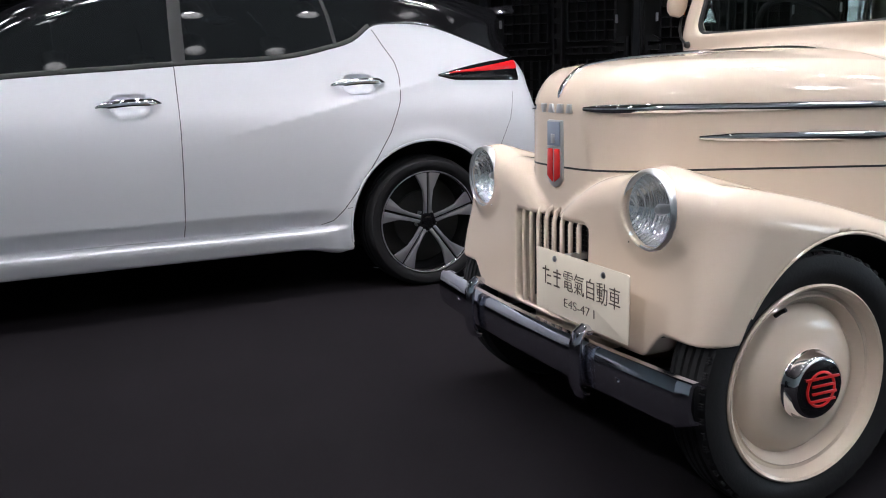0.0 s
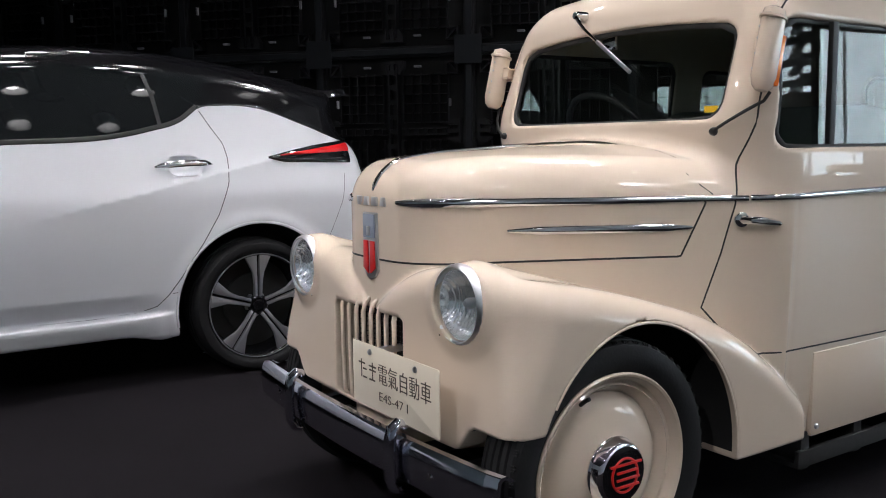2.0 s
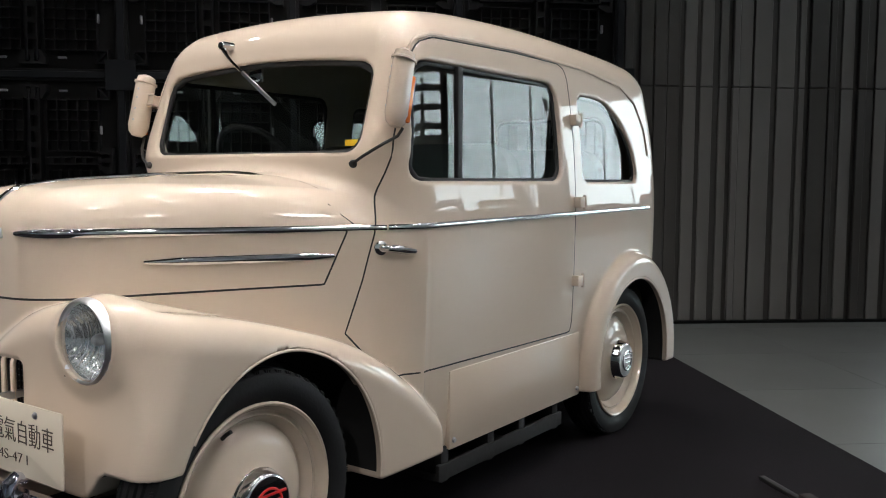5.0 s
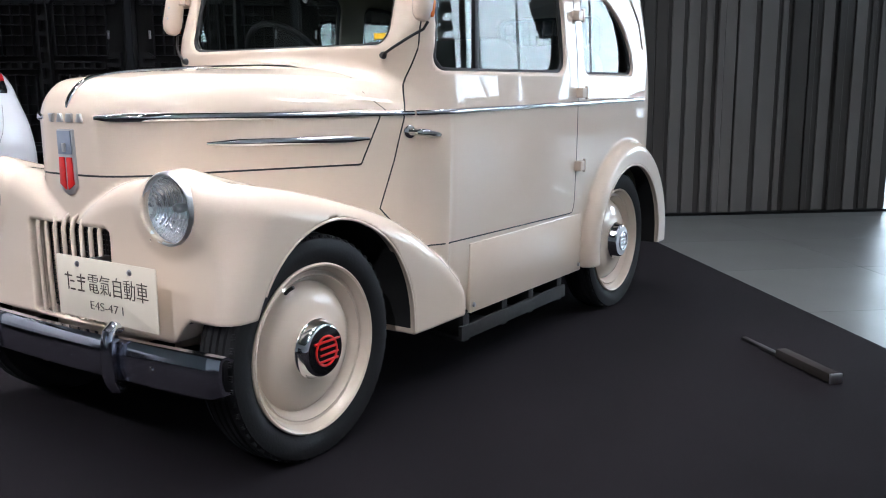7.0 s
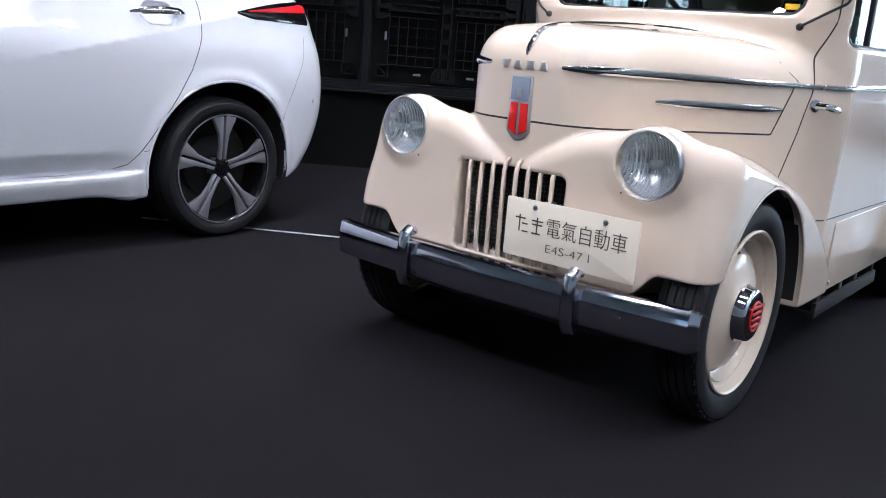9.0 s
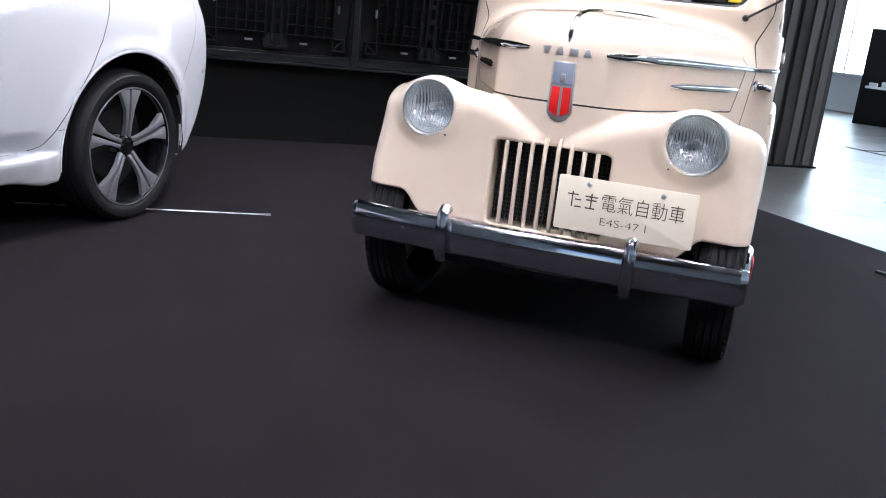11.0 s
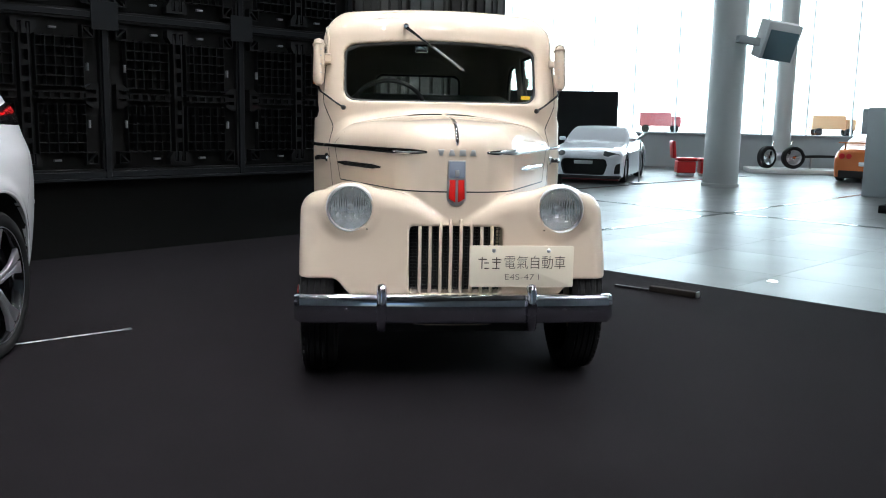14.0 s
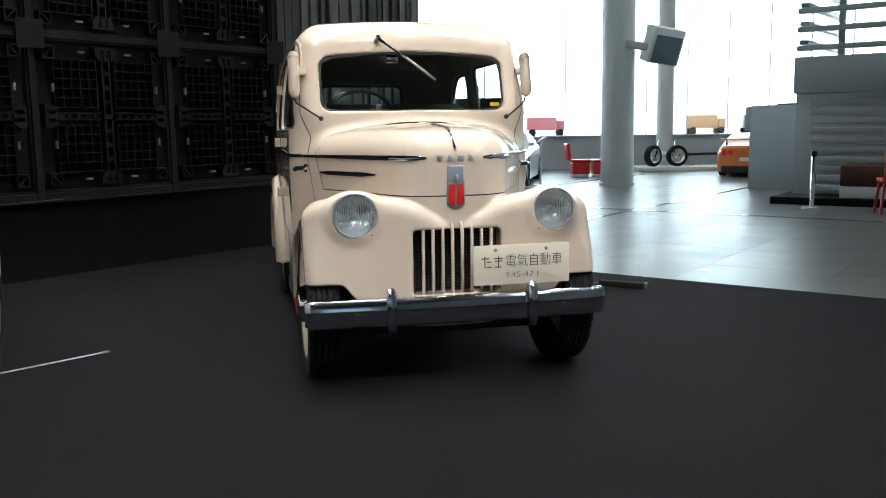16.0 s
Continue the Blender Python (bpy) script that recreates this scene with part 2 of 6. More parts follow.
def skin(fn, lo, hi, h):
    """The surface fn(x, y, z) = 0 as vertices, their normals and quads."""
    axes = [np.arange(a, b + h, h) for a, b in zip(lo, hi)]
    n = [len(a) for a in axes]
    field = np.empty(n, np.float32)
    for i, x in enumerate(axes[0]):
        yy, zz = np.meshgrid(axes[1], axes[2], indexing="ij")
        field[i] = fn(np.full_like(yy, x), yy, zz)
    inside = field < 0
    c = inside[:-1, :-1, :-1].astype(np.int8)
    total = np.zeros_like(c)
    corners = [(i, j, k) for i in (0, 1) for j in (0, 1) for k in (0, 1)]
    for i, j, k in corners:
        total += inside[i:n[0] - 1 + i, j:n[1] - 1 + j, k:n[2] - 1 + k]
    cells = np.argwhere((total > 0) & (total < 8))
    index = np.full(total.shape, -1, np.int32)
    index[tuple(cells.T)] = np.arange(len(cells))
    acc, cnt = np.zeros((len(cells), 3)), np.zeros(len(cells))
    for a in corners:
        for axis in range(3):
            if a[axis]:
                continue
            b = list(a)
            b[axis] = 1
            fa, fb = field[tuple((cells + a).T)], field[tuple((cells + b).T)]
            cut = (fa < 0) != (fb < 0)
            t = np.where(cut, fa / np.where(cut, fa - fb, 1), 0)
            p = np.tile(np.array(a, float), (len(cells), 1))
            p[:, axis] = t
            acc += p * cut[:, None]
            cnt += cut
    pts = np.array(lo) + (cells + acc / cnt[:, None]) * h
    start = pts.copy()
    for _ in range(3):
        g = slope_of(fn, pts)
        f = fn(*pts.T)
        pts = pts - g * (f / np.maximum((g * g).sum(1), 0.05))[:, None] * 0.9
        pts = start + np.clip(pts - start, -0.7 * h, 0.7 * h)
    g = slope_of(fn, pts, 0.004)
    normals = g / np.maximum(np.linalg.norm(g, axis=1), 1e-6)[:, None]
    quads = []
    for axis in range(3):
        u, v = [(1, 2), (2, 0), (0, 1)][axis]
        sl = [slice(None)] * 3
        sl2 = [slice(None)] * 3
        sl[axis], sl2[axis] = slice(0, n[axis] - 1), slice(1, n[axis])
        cross = inside[tuple(sl)] != inside[tuple(sl2)]
        e = np.argwhere(cross)
        e = e[(e[:, u] > 0) & (e[:, v] > 0) & (e[:, u] < n[u] - 1) & (e[:, v] < n[v] - 1)]
        flip = inside[tuple(e.T)]
        off = np.zeros((4, 3), int)
        off[1, u] = off[2, u] = off[2, v] = off[3, v] = -1
        q = np.stack([index[tuple((e + o).T)] for o in off], 1)
        q[~flip] = q[~flip][:, ::-1]
        quads.append(q)
    quads = np.concatenate(quads)
    return pts, normals, quads


def skin_mesh(name, pts, normals, quads, mats, mat_index=None):
    used, inverse = np.unique(quads, return_inverse=True)
    me = bpy.data.meshes.new(name)
    me.from_pydata(pts[used].tolist(), [], inverse.reshape(-1, 4).tolist())
    for m in mats:
        me.materials.append(m)
    if mat_index is not None:
        me.polygons.foreach_set("material_index", mat_index.astype(np.int32))
    me.shade_smooth()
    me.normals_split_custom_set_from_vertices(normals[used].tolist())
    return me


def to_surface(fn, starts, ways, reach=0.6):
    """From each start along its way to the surface: places and normals."""
    p, d = np.array(starts, float), np.array(ways, float)
    d = d / np.linalg.norm(d, axis=-1, keepdims=True)
    d = np.broadcast_to(d, p.shape)
    s = np.linspace(0, reach, 240)
    vals = np.stack([fn(*(p + d * t).T) for t in s], 1)
    first = np.argmax(vals < 0, axis=1)
    first = np.where((vals < 0).any(1), np.maximum(first, 1), 1)
    lo, hi = s[first - 1], s[first]
    for _ in range(14):
        mid = (lo + hi) / 2
        v = fn(*(p + d * mid[:, None]).T)
        lo, hi = np.where(v < 0, lo, mid), np.where(v < 0, mid, hi)
    q = p + d * hi[:, None]
    g = slope_of(fn, q)
    return q, g / np.linalg.norm(g, axis=1, keepdims=True)


def along_line(points, n):
    """n even places on a broken line."""
    p = np.array(points, float)
    d = np.r_[0, np.cumsum(np.linalg.norm(np.diff(p, axis=0), axis=1))]
    return np.stack([np.interp(np.linspace(0, d[-1], n), d, p[:, k]) for k in range(p.shape[1])], 1)


def strip(fn, starts, ways, radius, flat=0.5, sink=0.0, closed=False, n=10, taper=None, reach=0.6):
    """A moulding or gap line that lies on a surface."""
    q, nr = to_surface(fn, starts, ways, reach)
    q = q - nr * sink
    return tube(q, radius, n=n, closed=closed, flat=flat, ups=nr, taper=taper)


# ---- the old cream van ----
HOOD_TOP = smooth_curve([-0.40, -0.28, -0.15, 0.1, 0.6], [1.005, 1.02, 1.042, 1.060, 1.076])
ROOF_TOP = smooth_curve([0.3, 0.62, 0.85, 1.2, 1.7, 2.2, 2.6], [1.485, 1.555, 1.588, 1.605, 1.600, 1.572, 1.52])
FENDER_TOP = smooth_curve([-0.5, -0.3, -0.2, -0.01, 0.17, 0.41, 0.58, 0.71, 0.85], [0.80, 0.788, 0.770, 0.733, 0.685, 0.600, 0.495, 0.386, 0.27])


def van_cabin(x, y, z):
    ax = np.abs(x)
    w = 0.602 - 0.02 * np.maximum(z - 0.95, 0) - 0.165 * np.maximum(z - 0.95, 0) ** 2 - 0.02 * ((0.93 - np.minimum(z, 0.93)) / 0.6) ** 2
    front = 0.495 + 0.30 * np.maximum(z - 1.12, 0) + 0.05 * ax**2 - y
    rear = y - (2.495 - 0.16 * np.maximum(z - 0.9, 0) ** 2)
    d = rmax(ax - w, front, 0.17 - 0.055 * step01(1.0, 1.2, z))
    d = rmax(d, rear, 0.22)
    return rmax(d, z - (ROOF_TOP(y) - 0.10 * ax**2), 0.10)


def van_hood(x, y, z):
    ax = np.abs(x)
    side = (ax - (0.318 + 0.409 * y)) * 0.925
    d = rmax(side, -(y + 0.302) + 0.5 * ax**2, 0.09)
    d = rmax(d, z - (HOOD_TOP(y) - 0.30 * ax**2), 0.10)
    return np.maximum(d, y - 0.62)


def van_fender(x, y, z):
    ax = np.abs(x)
    top = FENDER_TOP(y) - 0.135 * (1 - np.clip(ax / (0.31 + 0.55 * np.maximum(y + 0.2, 0)), 0, 1)) ** 2
    side = ax - 0.607 - 0.01 * step01(0.2, 0.5, y)
    d = rmax(side, -(y + 0.328) + (0.05 + 0.08 * step01(0.42, 0.62, z)) * ax**2, 0.060 + 0.080 * step01(0.50, 0.76, z))
    d = rmax(d, (z - top) * 0.93, 0.078)
    pod = np.hypot(ax - 0.407, z - 0.710) - 0.092 + 0.38 * np.maximum(y + 0.25, 0)
    pod = rmax(rmax(pod, -(y + 0.300), 0.012), y - 0.15, 0.02)
    d = rmin(d, pod, 0.05)
    d = rmax(d, 0.082 - np.maximum(np.hypot(ax - 0.407, z - 0.710), 0.082 + y + 0.225), 0.004)
    low = np.where(y < 0.07, 0.37 + 0.066 * step01(0.395, 0.475, ax), 0.248)
    d = rmax(d, low - z, 0.008)
    d = rmax(d, y - 0.715, 0.02)
    return d


def front_arch(y, z):
    return (np.hypot((y - 0.075) / np.where(y < 0.075, 0.318, 0.345), (z - 0.29) / 0.362) - 1) * 0.345


def van_rear_fender(x, y, z):
    ax = np.abs(x)
    dy, dz = (y - 2.075) / 0.44, (z - 0.30) / 0.455
    d = (np.hypot(dy, dz) - 1) * 0.44
    d = rmax(d, ax - 0.650, 0.05)
    return np.maximum(d, 0.45 - ax)


def van_outer(x, y, z):
    d = rmin(van_cabin(x, y, z), van_hood(x, y, z), 0.045)
    d = rmin(d, van_fender(x, y, z), 0.010)
    return rmin(d, van_rear_fender(x, y, z), 0.012)


def side_window(y, z):
    return rrect(y - 0.16 * (z - 1.22) * (y < 1.0), z, 1.035, 1.222, 0.425, 0.172, 0.055)


def quarter_window(y, z):
    d = rrect(y, z, 1.885, 1.212, 0.255, 0.165, 0.05)
    bend = (np.hypot(np.maximum(y - 1.72, 0) / 0.42, np.maximum(z - 1.00, 0) / 0.377) - 1) * 0.38
    return rmax(d, bend, 0.03)


def screen_window(x, z):
    return rrect(x, z + 0.14 * x**2 * step01(1.2, 1.4, z), 0, 1.272, 0.452, 0.142, 0.05)


def back_window(x, z):
    return rrect(x, z, 0, 1.24, 0.29, 0.10, 0.05)


def van_body(x, y, z):
    ax = np.abs(x)
    d = rmax(van_outer(x, y, z), 0.245 - z, 0.006)
    room = np.maximum(np.maximum(van_cabin(x, y, z) + 0.035, 0.50 - z), 0.56 - y)
    d = np.maximum(d, -room)
    for window in (np.maximum(side_window(y, z), 0.40 - ax), np.maximum(quarter_window(y, z), 0.33 - ax)):
        d = rmax(d, -window, 0.012)
    d = rmax(d, -np.maximum(screen_window(x, z), y - 0.85), 0.012)
    d = rmax(d, -np.maximum(back_window(x, z), 1.9 - y), 0.012)
    for arch in (front_arch(y, z), np.hypot(y - 2.05, z - 0.31) - 0.34):
        d = rmax(d, -np.maximum(arch, 0.34 - ax), 0.006)
    grille = np.maximum(rrect(x, z, 0, 0.512, 0.180, 0.130, 0.015), y + 0.20)
    return rmax(d, -grille, 0.008)


DOOR_EDGE = [(0.417, 0.633), (0.466, 0.776), (0.504, 0.920), (0.535, 1.063), (0.553, 1.17), (0.598, 1.31), (0.640, 1.405), (0.672, 1.447), (0.735, 1.467), (1.2, 1.4765), (1.50, 1.4725), (1.546, 1.456), (1.56, 1.42), (1.56, 0.52), (1.545, 0.490), (0.53, 0.503)]


def in_outline(outline, u, v):
    inside = np.zeros(u.shape, bool)
    for (a, b), (c, d) in zip(outline, outline[1:] + outline[:1]):
        inside ^= ((b > v) != (d > v)) & (u < (c - a) * (v - b) / (d - b + 1e-12) + a)
    return inside


van = thing("van", "cream vintage electric van with chrome bumper on a black carpet", "van")
pts, nrm, quads = skin(van_body, (-0.70, -0.40, 0.20), (0.70, 2.54, 1.66), 0.0105)
mid = pts[quads].mean(1)
face_n = nrm[quads].mean(1)
ax = np.abs(mid[:, 0])
van_arch = np.minimum(front_arch(mid[:, 1], mid[:, 2]), np.hypot(mid[:, 1] - 2.05, mid[:, 2] - 0.31) - 0.34)
deep = van_cabin(*mid.T) < -0.02
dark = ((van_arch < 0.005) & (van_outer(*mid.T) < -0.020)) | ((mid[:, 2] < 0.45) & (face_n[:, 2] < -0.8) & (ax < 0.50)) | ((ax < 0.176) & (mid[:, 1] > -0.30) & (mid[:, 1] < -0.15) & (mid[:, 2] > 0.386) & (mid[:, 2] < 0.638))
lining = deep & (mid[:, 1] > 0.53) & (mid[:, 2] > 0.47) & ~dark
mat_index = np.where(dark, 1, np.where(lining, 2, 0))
LINING = material("beige_cloth_lining", (0.42, 0.38, 0.31), 0.85, spots=0.1, scale=30, bump=0.0008, bump_scale=400)
doors = in_outline(DOOR_EDGE, mid[:, 1], mid[:, 2]) & (ax > 0.42)
hood_face = (~doors) & (mid[:, 2] > 0.775) & (mid[:, 1] < 0.46) & (mid[:, 1] - 0.36 < 0.45 * (mid[:, 2] - 0.775)) & (np.abs(van_hood(*mid.T)) < 0.02)
fender_face = (~doors) & (~hood_face) & (np.abs(van_fender(*mid.T)) < 0.006) & (mid[:, 1] < 0.73) & (ax > 0.03)
rear_face = (~doors) & (np.abs(van_rear_fender(*mid.T)) < 0.006)
groups = [("body", None, "")]
for name, mask, label in (
    ("door", doors & (mid[:, 0] > 0), "cream front-opening door"),
    ("door", doors & (mid[:, 0] < 0), "cream front-opening door"),
    ("bonnet", hood_face, ""),
    ("front_fender", fender_face & (mid[:, 0] > 0), ""),
    ("front_fender", fender_face & (mid[:, 0] < 0), ""),
    ("rear_fender", rear_face & (mid[:, 0] > 0), ""),
    ("rear_fender", rear_face & (mid[:, 0] < 0), ""),
):
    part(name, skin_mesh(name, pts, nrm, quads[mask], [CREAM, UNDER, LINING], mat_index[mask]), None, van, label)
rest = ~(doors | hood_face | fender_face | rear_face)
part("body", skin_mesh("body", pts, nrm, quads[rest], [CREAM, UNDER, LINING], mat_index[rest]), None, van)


def side_strip(line, n, radius, sign, flat=0.5, sink=0.0, closed=False, taper=None, fn=van_outer):
    p = along_line(line + (line[:1] if closed else []), n + (1 if closed else 0))
    if closed:
        p = p[:-1]
    starts = np.stack([np.full(len(p), 0.85 * sign), p[:, 0], p[:, 1]], 1)
    return strip(fn, starts, [(-sign, 0, 0)], radius, flat, sink, closed, taper=taper, reach=0.85)


def pane(fn, starts, ways, sink, reach=0.85, upright=False, toe=0.0):
    q, nr = to_surface(fn, starts, ways, reach)
    q = q - nr * sink
    if upright:
        q[:, 0] = np.sign(q[:, 0]) * (np.abs(q[:, 0]).min() + 0.25 * (np.abs(q[:, 0]) - np.abs(q[:, 0]).min()) - toe * (q[:, 1].max() - q[:, 1]))
    bm = bmesh.new()
    f = bm.faces.new([bm.verts.new(p) for p in q])
    bmesh.ops.triangulate(bm, faces=[f])
    return bm


def level_line(fn, cu, cv, hu, hv, n=72):
    """The outline fn(u, v) = 0 round a centre."""
    out = []
    for k in range(n):
        a = 2 * math.pi * (k + 0.5) / n
        lo, hi = 0.0, 2 * max(hu, hv)
        for _ in range(30):
            t = (lo + hi) / 2
            if fn(np.array([cu + t * math.cos(a)]), np.array([cv + t * math.sin(a)]))[0] < 0:
                lo = t
            else:
                hi = t
        out.append((cu + lo * math.cos(a), cv + lo * math.sin(a)))
    return along_line(out + out[:1], n * 2 + 1)[:-1].tolist()


# gaps, mouldings and glass of both flanks
for sign in (1, -1):
    part("door_gap", side_strip([tuple(p) for p in DOOR_EDGE], 180, 0.0028, sign, 0.5, 0.0005, True), SEAL, van, "dark gap round the door")
    part("drip_rail", side_strip([(0.606, 1.34), (0.634, 1.41), (0.668, 1.456), (0.73, 1.478), (1.2, 1.488), (1.7, 1.474), (2.03, 1.438), (2.16, 1.375), (2.23, 1.27), (2.25, 1.16)], 120, 0.0075, sign, 0.9, 0.001), CREAM, van)
    line = [(0.535, 0.921), (0.75, 0.924), (1.5, 0.930), (2.25, 0.936)]
    part("belt_moulding", side_strip(line, 70, 0.0090, sign, 0.8, 0.0), CHROME, van, "chrome moulding along the belt line")
    part("spear", side_strip([(-0.075, 0.853), (0.388, 0.848)], 30, 0.0118, sign, 0.9, 0.0, taper=[min(1, 0.35 + 4 * min(t, 1 - t)) for t in np.linspace(0, 1, 30)]), CHROME, van, "chrome spear on the bonnet flank")
    part("bonnet_gap", side_strip([(-0.055, 0.775), (0.36, 0.772), (0.425, 0.915)], 60, 0.003, sign, 0.5, 0.0005, fn=van_hood), SEAL, van, "dark gap under the bonnet")
    for name, fn, c, half in (("door_window", side_window, (1.03, 1.22), (0.43, 0.18)), ("quarter_window", quarter_window, (1.86, 1.20), (0.26, 0.17))):
        ring = level_line(fn, *c, *half)
        if name == "door_window":
            front = [(min(u, 0.850), v) for u, v in ring]
            aft = [(max(u, 0.850), v) for u, v in ring]
            win = part(name, pane(van_cabin, [(0.85 * sign, u, v) for u, v in aft], [(-sign, 0, 0)], 0.012, upright=True, toe=0.050), GLASS, van, "clear sliding rear pane of the side window", smooth=False)
            part("front_pane", pane(van_cabin, [(0.85 * sign, u, v) for u, v in front], [(-sign, 0, 0)], 0.024, upright=True, toe=0.095), GLASS, win, "clear sliding front pane", smooth=False)
            part("window_bar", box(0.562 * sign - 0.008, 0.562 * sign + 0.008, 0.837, 0.863, 1.055, 1.392, 0.002), SEAL, win, "dark upright bar between sliding panes")
        else:
            win = part(name, pane(van_cabin, [(0.85 * sign, u, v) for u, v in ring], [(-sign, 0, 0)], 0.012, upright=True, toe=-0.015), GLASS, van, "clear fixed quarter window glass", smooth=False)
        part("rubber_seal", strip(van_cabin, [(0.85 * sign, u, v) for u, v in ring], [(-sign, 0, 0)], 0.010, 0.8, 0.020, True, reach=0.85), SEAL, win)
    for z in (1.272, 0.972, 0.682):
        q, nr = to_surface(van_outer, [(0.85 * sign, 1.575, z)], [(-sign, 0, 0)], 0.85)
        x0 = q[0][0]
        hinge = part("hinge", box(x0 - 0.006, x0 + 0.022 * sign + 0.006 * sign, 1.545, 1.585, z - 0.020, z + 0.020, 0.004), CREAM, van, "cream door hinge")
        part("hinge_pin", lathe([(0, -0.026), (0.007, -0.026), (0.007, 0.026), (0, 0.026)], 10, "z", bm=None), CREAM, hinge, m=pose(x0 + 0.024 * sign, 1.588, z))
    q, nr = to_surface(van_cabin, [(0.85 * sign, 1.2, 0.36)], [(-sign, 0, 0)], 0.85)
    x0 = abs(q[0][0])
    bm = box(x0 - 0.012, x0 + 0.010, 0.768, 1.632, 0.238, 0.480, 0.004)
    bmesh.ops.transform(bm, matrix=Matrix.Scale(sign, 4, (1, 0, 0)), verts=list(bm.verts))
    panel = part("battery_cover", bm, CREAM, van, "cream removable panel below the door")
    for y in (0.79, 1.61):
        part("bolt", lathe([(0, 0.006), (0.006, 0.006), (0.009, 0.001), (0.009, -0.004)], 12, "x"), STEEL, panel, m=pose((x0 + 0.010) * sign, y, 0.265, 0, 0, 0 if sign > 0 else 180))
    part("bonnet_gap", strip(van_outer, [(x * sign, y, 1.4) for x, y in ((0.20, 0.452), (0.30, 0.447), (0.38, 0.428))] + [(0.9 * sign, y, z) for y, z in ((0.399, 0.986), (0.422, 0.955), (0.446, 0.932))], [(0, 0, -1)] * 3 + [(-sign, 0, 0)] * 3, 0.0022, 0.5, 0.0005, reach=0.95), SEAL, van)
    # door handle
    q, nr = to_surface(van_outer, [(0.85 * sign, 0.515, 0.864)], [(-sign, 0, 0)], 0.85)
    x0 = q[0][0]
    handle = part("door_handle", tube([(x0, 0.515, 0.864), (x0 + 0.030 * sign, 0.517, 0.864), (x0 + 0.040 * sign, 0.535, 0.862), (x0 + 0.046 * sign, 0.565, 0.857), (x0 + 0.048 * sign, 0.612, 0.851)], 0.0105, 10, taper=[1.1, 1.0, 1.1, 1.2, 0.8]), CHROME, van, "chrome lever door handle")
    part("escutcheon", lathe([(0, 0.007), (0.010, 0.007), (0.020, 0.002), (0.022, -0.004)], 20, "x"), CHROME, handle, m=pose(x0, 0.515, 0.864, 0, 0, (0 if sign > 0 else 180) - 25 * sign))
    # direction-indicator pod on the front pillar, with its cable
    pod_m = pose(0.572 * sign, 0.552, 1.305, -13, 0, 0)
    bm = lathe([(0.0, -0.112), (0.012, -0.110), (0.020, -0.098), (0.024, -0.075), (0.023, 0.08), (0.020, 0.100), (0.010, 0.108), (0, 0.110)], 20, "z")
    bmesh.ops.transform(bm, matrix=Matrix.Diagonal((1.15, 1.62, 1.0, 1)), verts=list(bm.verts))
    signal = part("indicator_pod", bm, CREAM, van, "cream direction-indicator pod", pod_m)
    part("lens", box(0.0 * sign, 0.0225 * sign, 0.014, 0.0375, -0.092, 0.040, 0.004), material("amber_lens", (0.75, 0.16, 0.02), 0.2, coat=0.5), signal, "amber lens edge")
    part("bracket", box(-0.05 * sign, -0.005 * sign, 0.0, 0.03, 0.0, 0.035, 0.006), CREAM, signal)
    part("band", lathe([(0.0245, 0.074), (0.0265, 0.076), (0.0265, 0.082), (0.024, 0.084)], 20, "z"), CREAM, signal, m=Matrix.Diagonal((1.15, 1.62, 1.0, 1)))
    for zz in (-0.06, -0.02, 0.02, 0.05):
        part("rivet", lathe([(0, 0.003), (0.003, 0.002), (0.004, 0)], 8, "y"), STEEL, signal, m=pose(-0.012 * sign, -0.0335, zz, 180, 0, 0))
    cable = [(0.575 * sign, 0.560, 1.195), (0.566 * sign, 0.548, 1.172), (0.535 * sign, 0.520, 1.15), (0.49 * sign, 0.492, 1.118), (0.458 * sign, 0.486, 1.098)]
    wire = part("cable", tube(along_line(cable, 14), 0.0045, 8), SEAL, van, "black cable to the indicator pod")
    part("grommet", lathe([(0, 0.012), (0.007, 0.010), (0.011, 0.003), (0.012, -0.004)], 14, "y"), SEAL, wire, m=pose(0.455 * sign, 0.489, 1.096, 180, 0, 0))

# bonnet mouldings that start on the nose
for sign in (1, -1):
    starts = [(0.115 * sign, -0.6, 0.926), (0.15 * sign, -0.6, 0.926), (0.185 * sign, -0.6, 0.926), (0.21 * sign, -0.6, 0.926)]
    ways = [(0, 1, 0)] * 4
    ys = np.linspace(-0.20, 0.53, 40)
    starts += [(0.85 * sign, y, 0.926 - 0.008 * (y + 0.2)) for y in ys]
    ways += [(-sign, 0, 0)] * 40
    taper = [0.4, 0.8, 1, 1] + [1 - 0.35 * k / 39 for k in range(40)]
    part("bonnet_moulding", strip(van_outer, starts, ways, 0.0128, 0.85, 0.0, taper=taper, reach=0.9), CHROME, van, "chrome moulding along the bonnet")
    turns = [radians(-90 + 90 * k / 25) for k in range(26)]
    starts = [(0.0, -0.6, 0.775)] + [((0.05 + 0.6 * math.cos(t)) * sign, -0.05 + 0.6 * math.sin(t), 0.775) for t in turns]
    ways = [(0, 1, 0)] + [(-math.cos(t) * sign, -math.sin(t), 0) for t in turns]
    part("nose_gap", strip(van_hood, starts, ways, 0.003, 0.5, 0.0005, reach=0.6), SEAL, van)

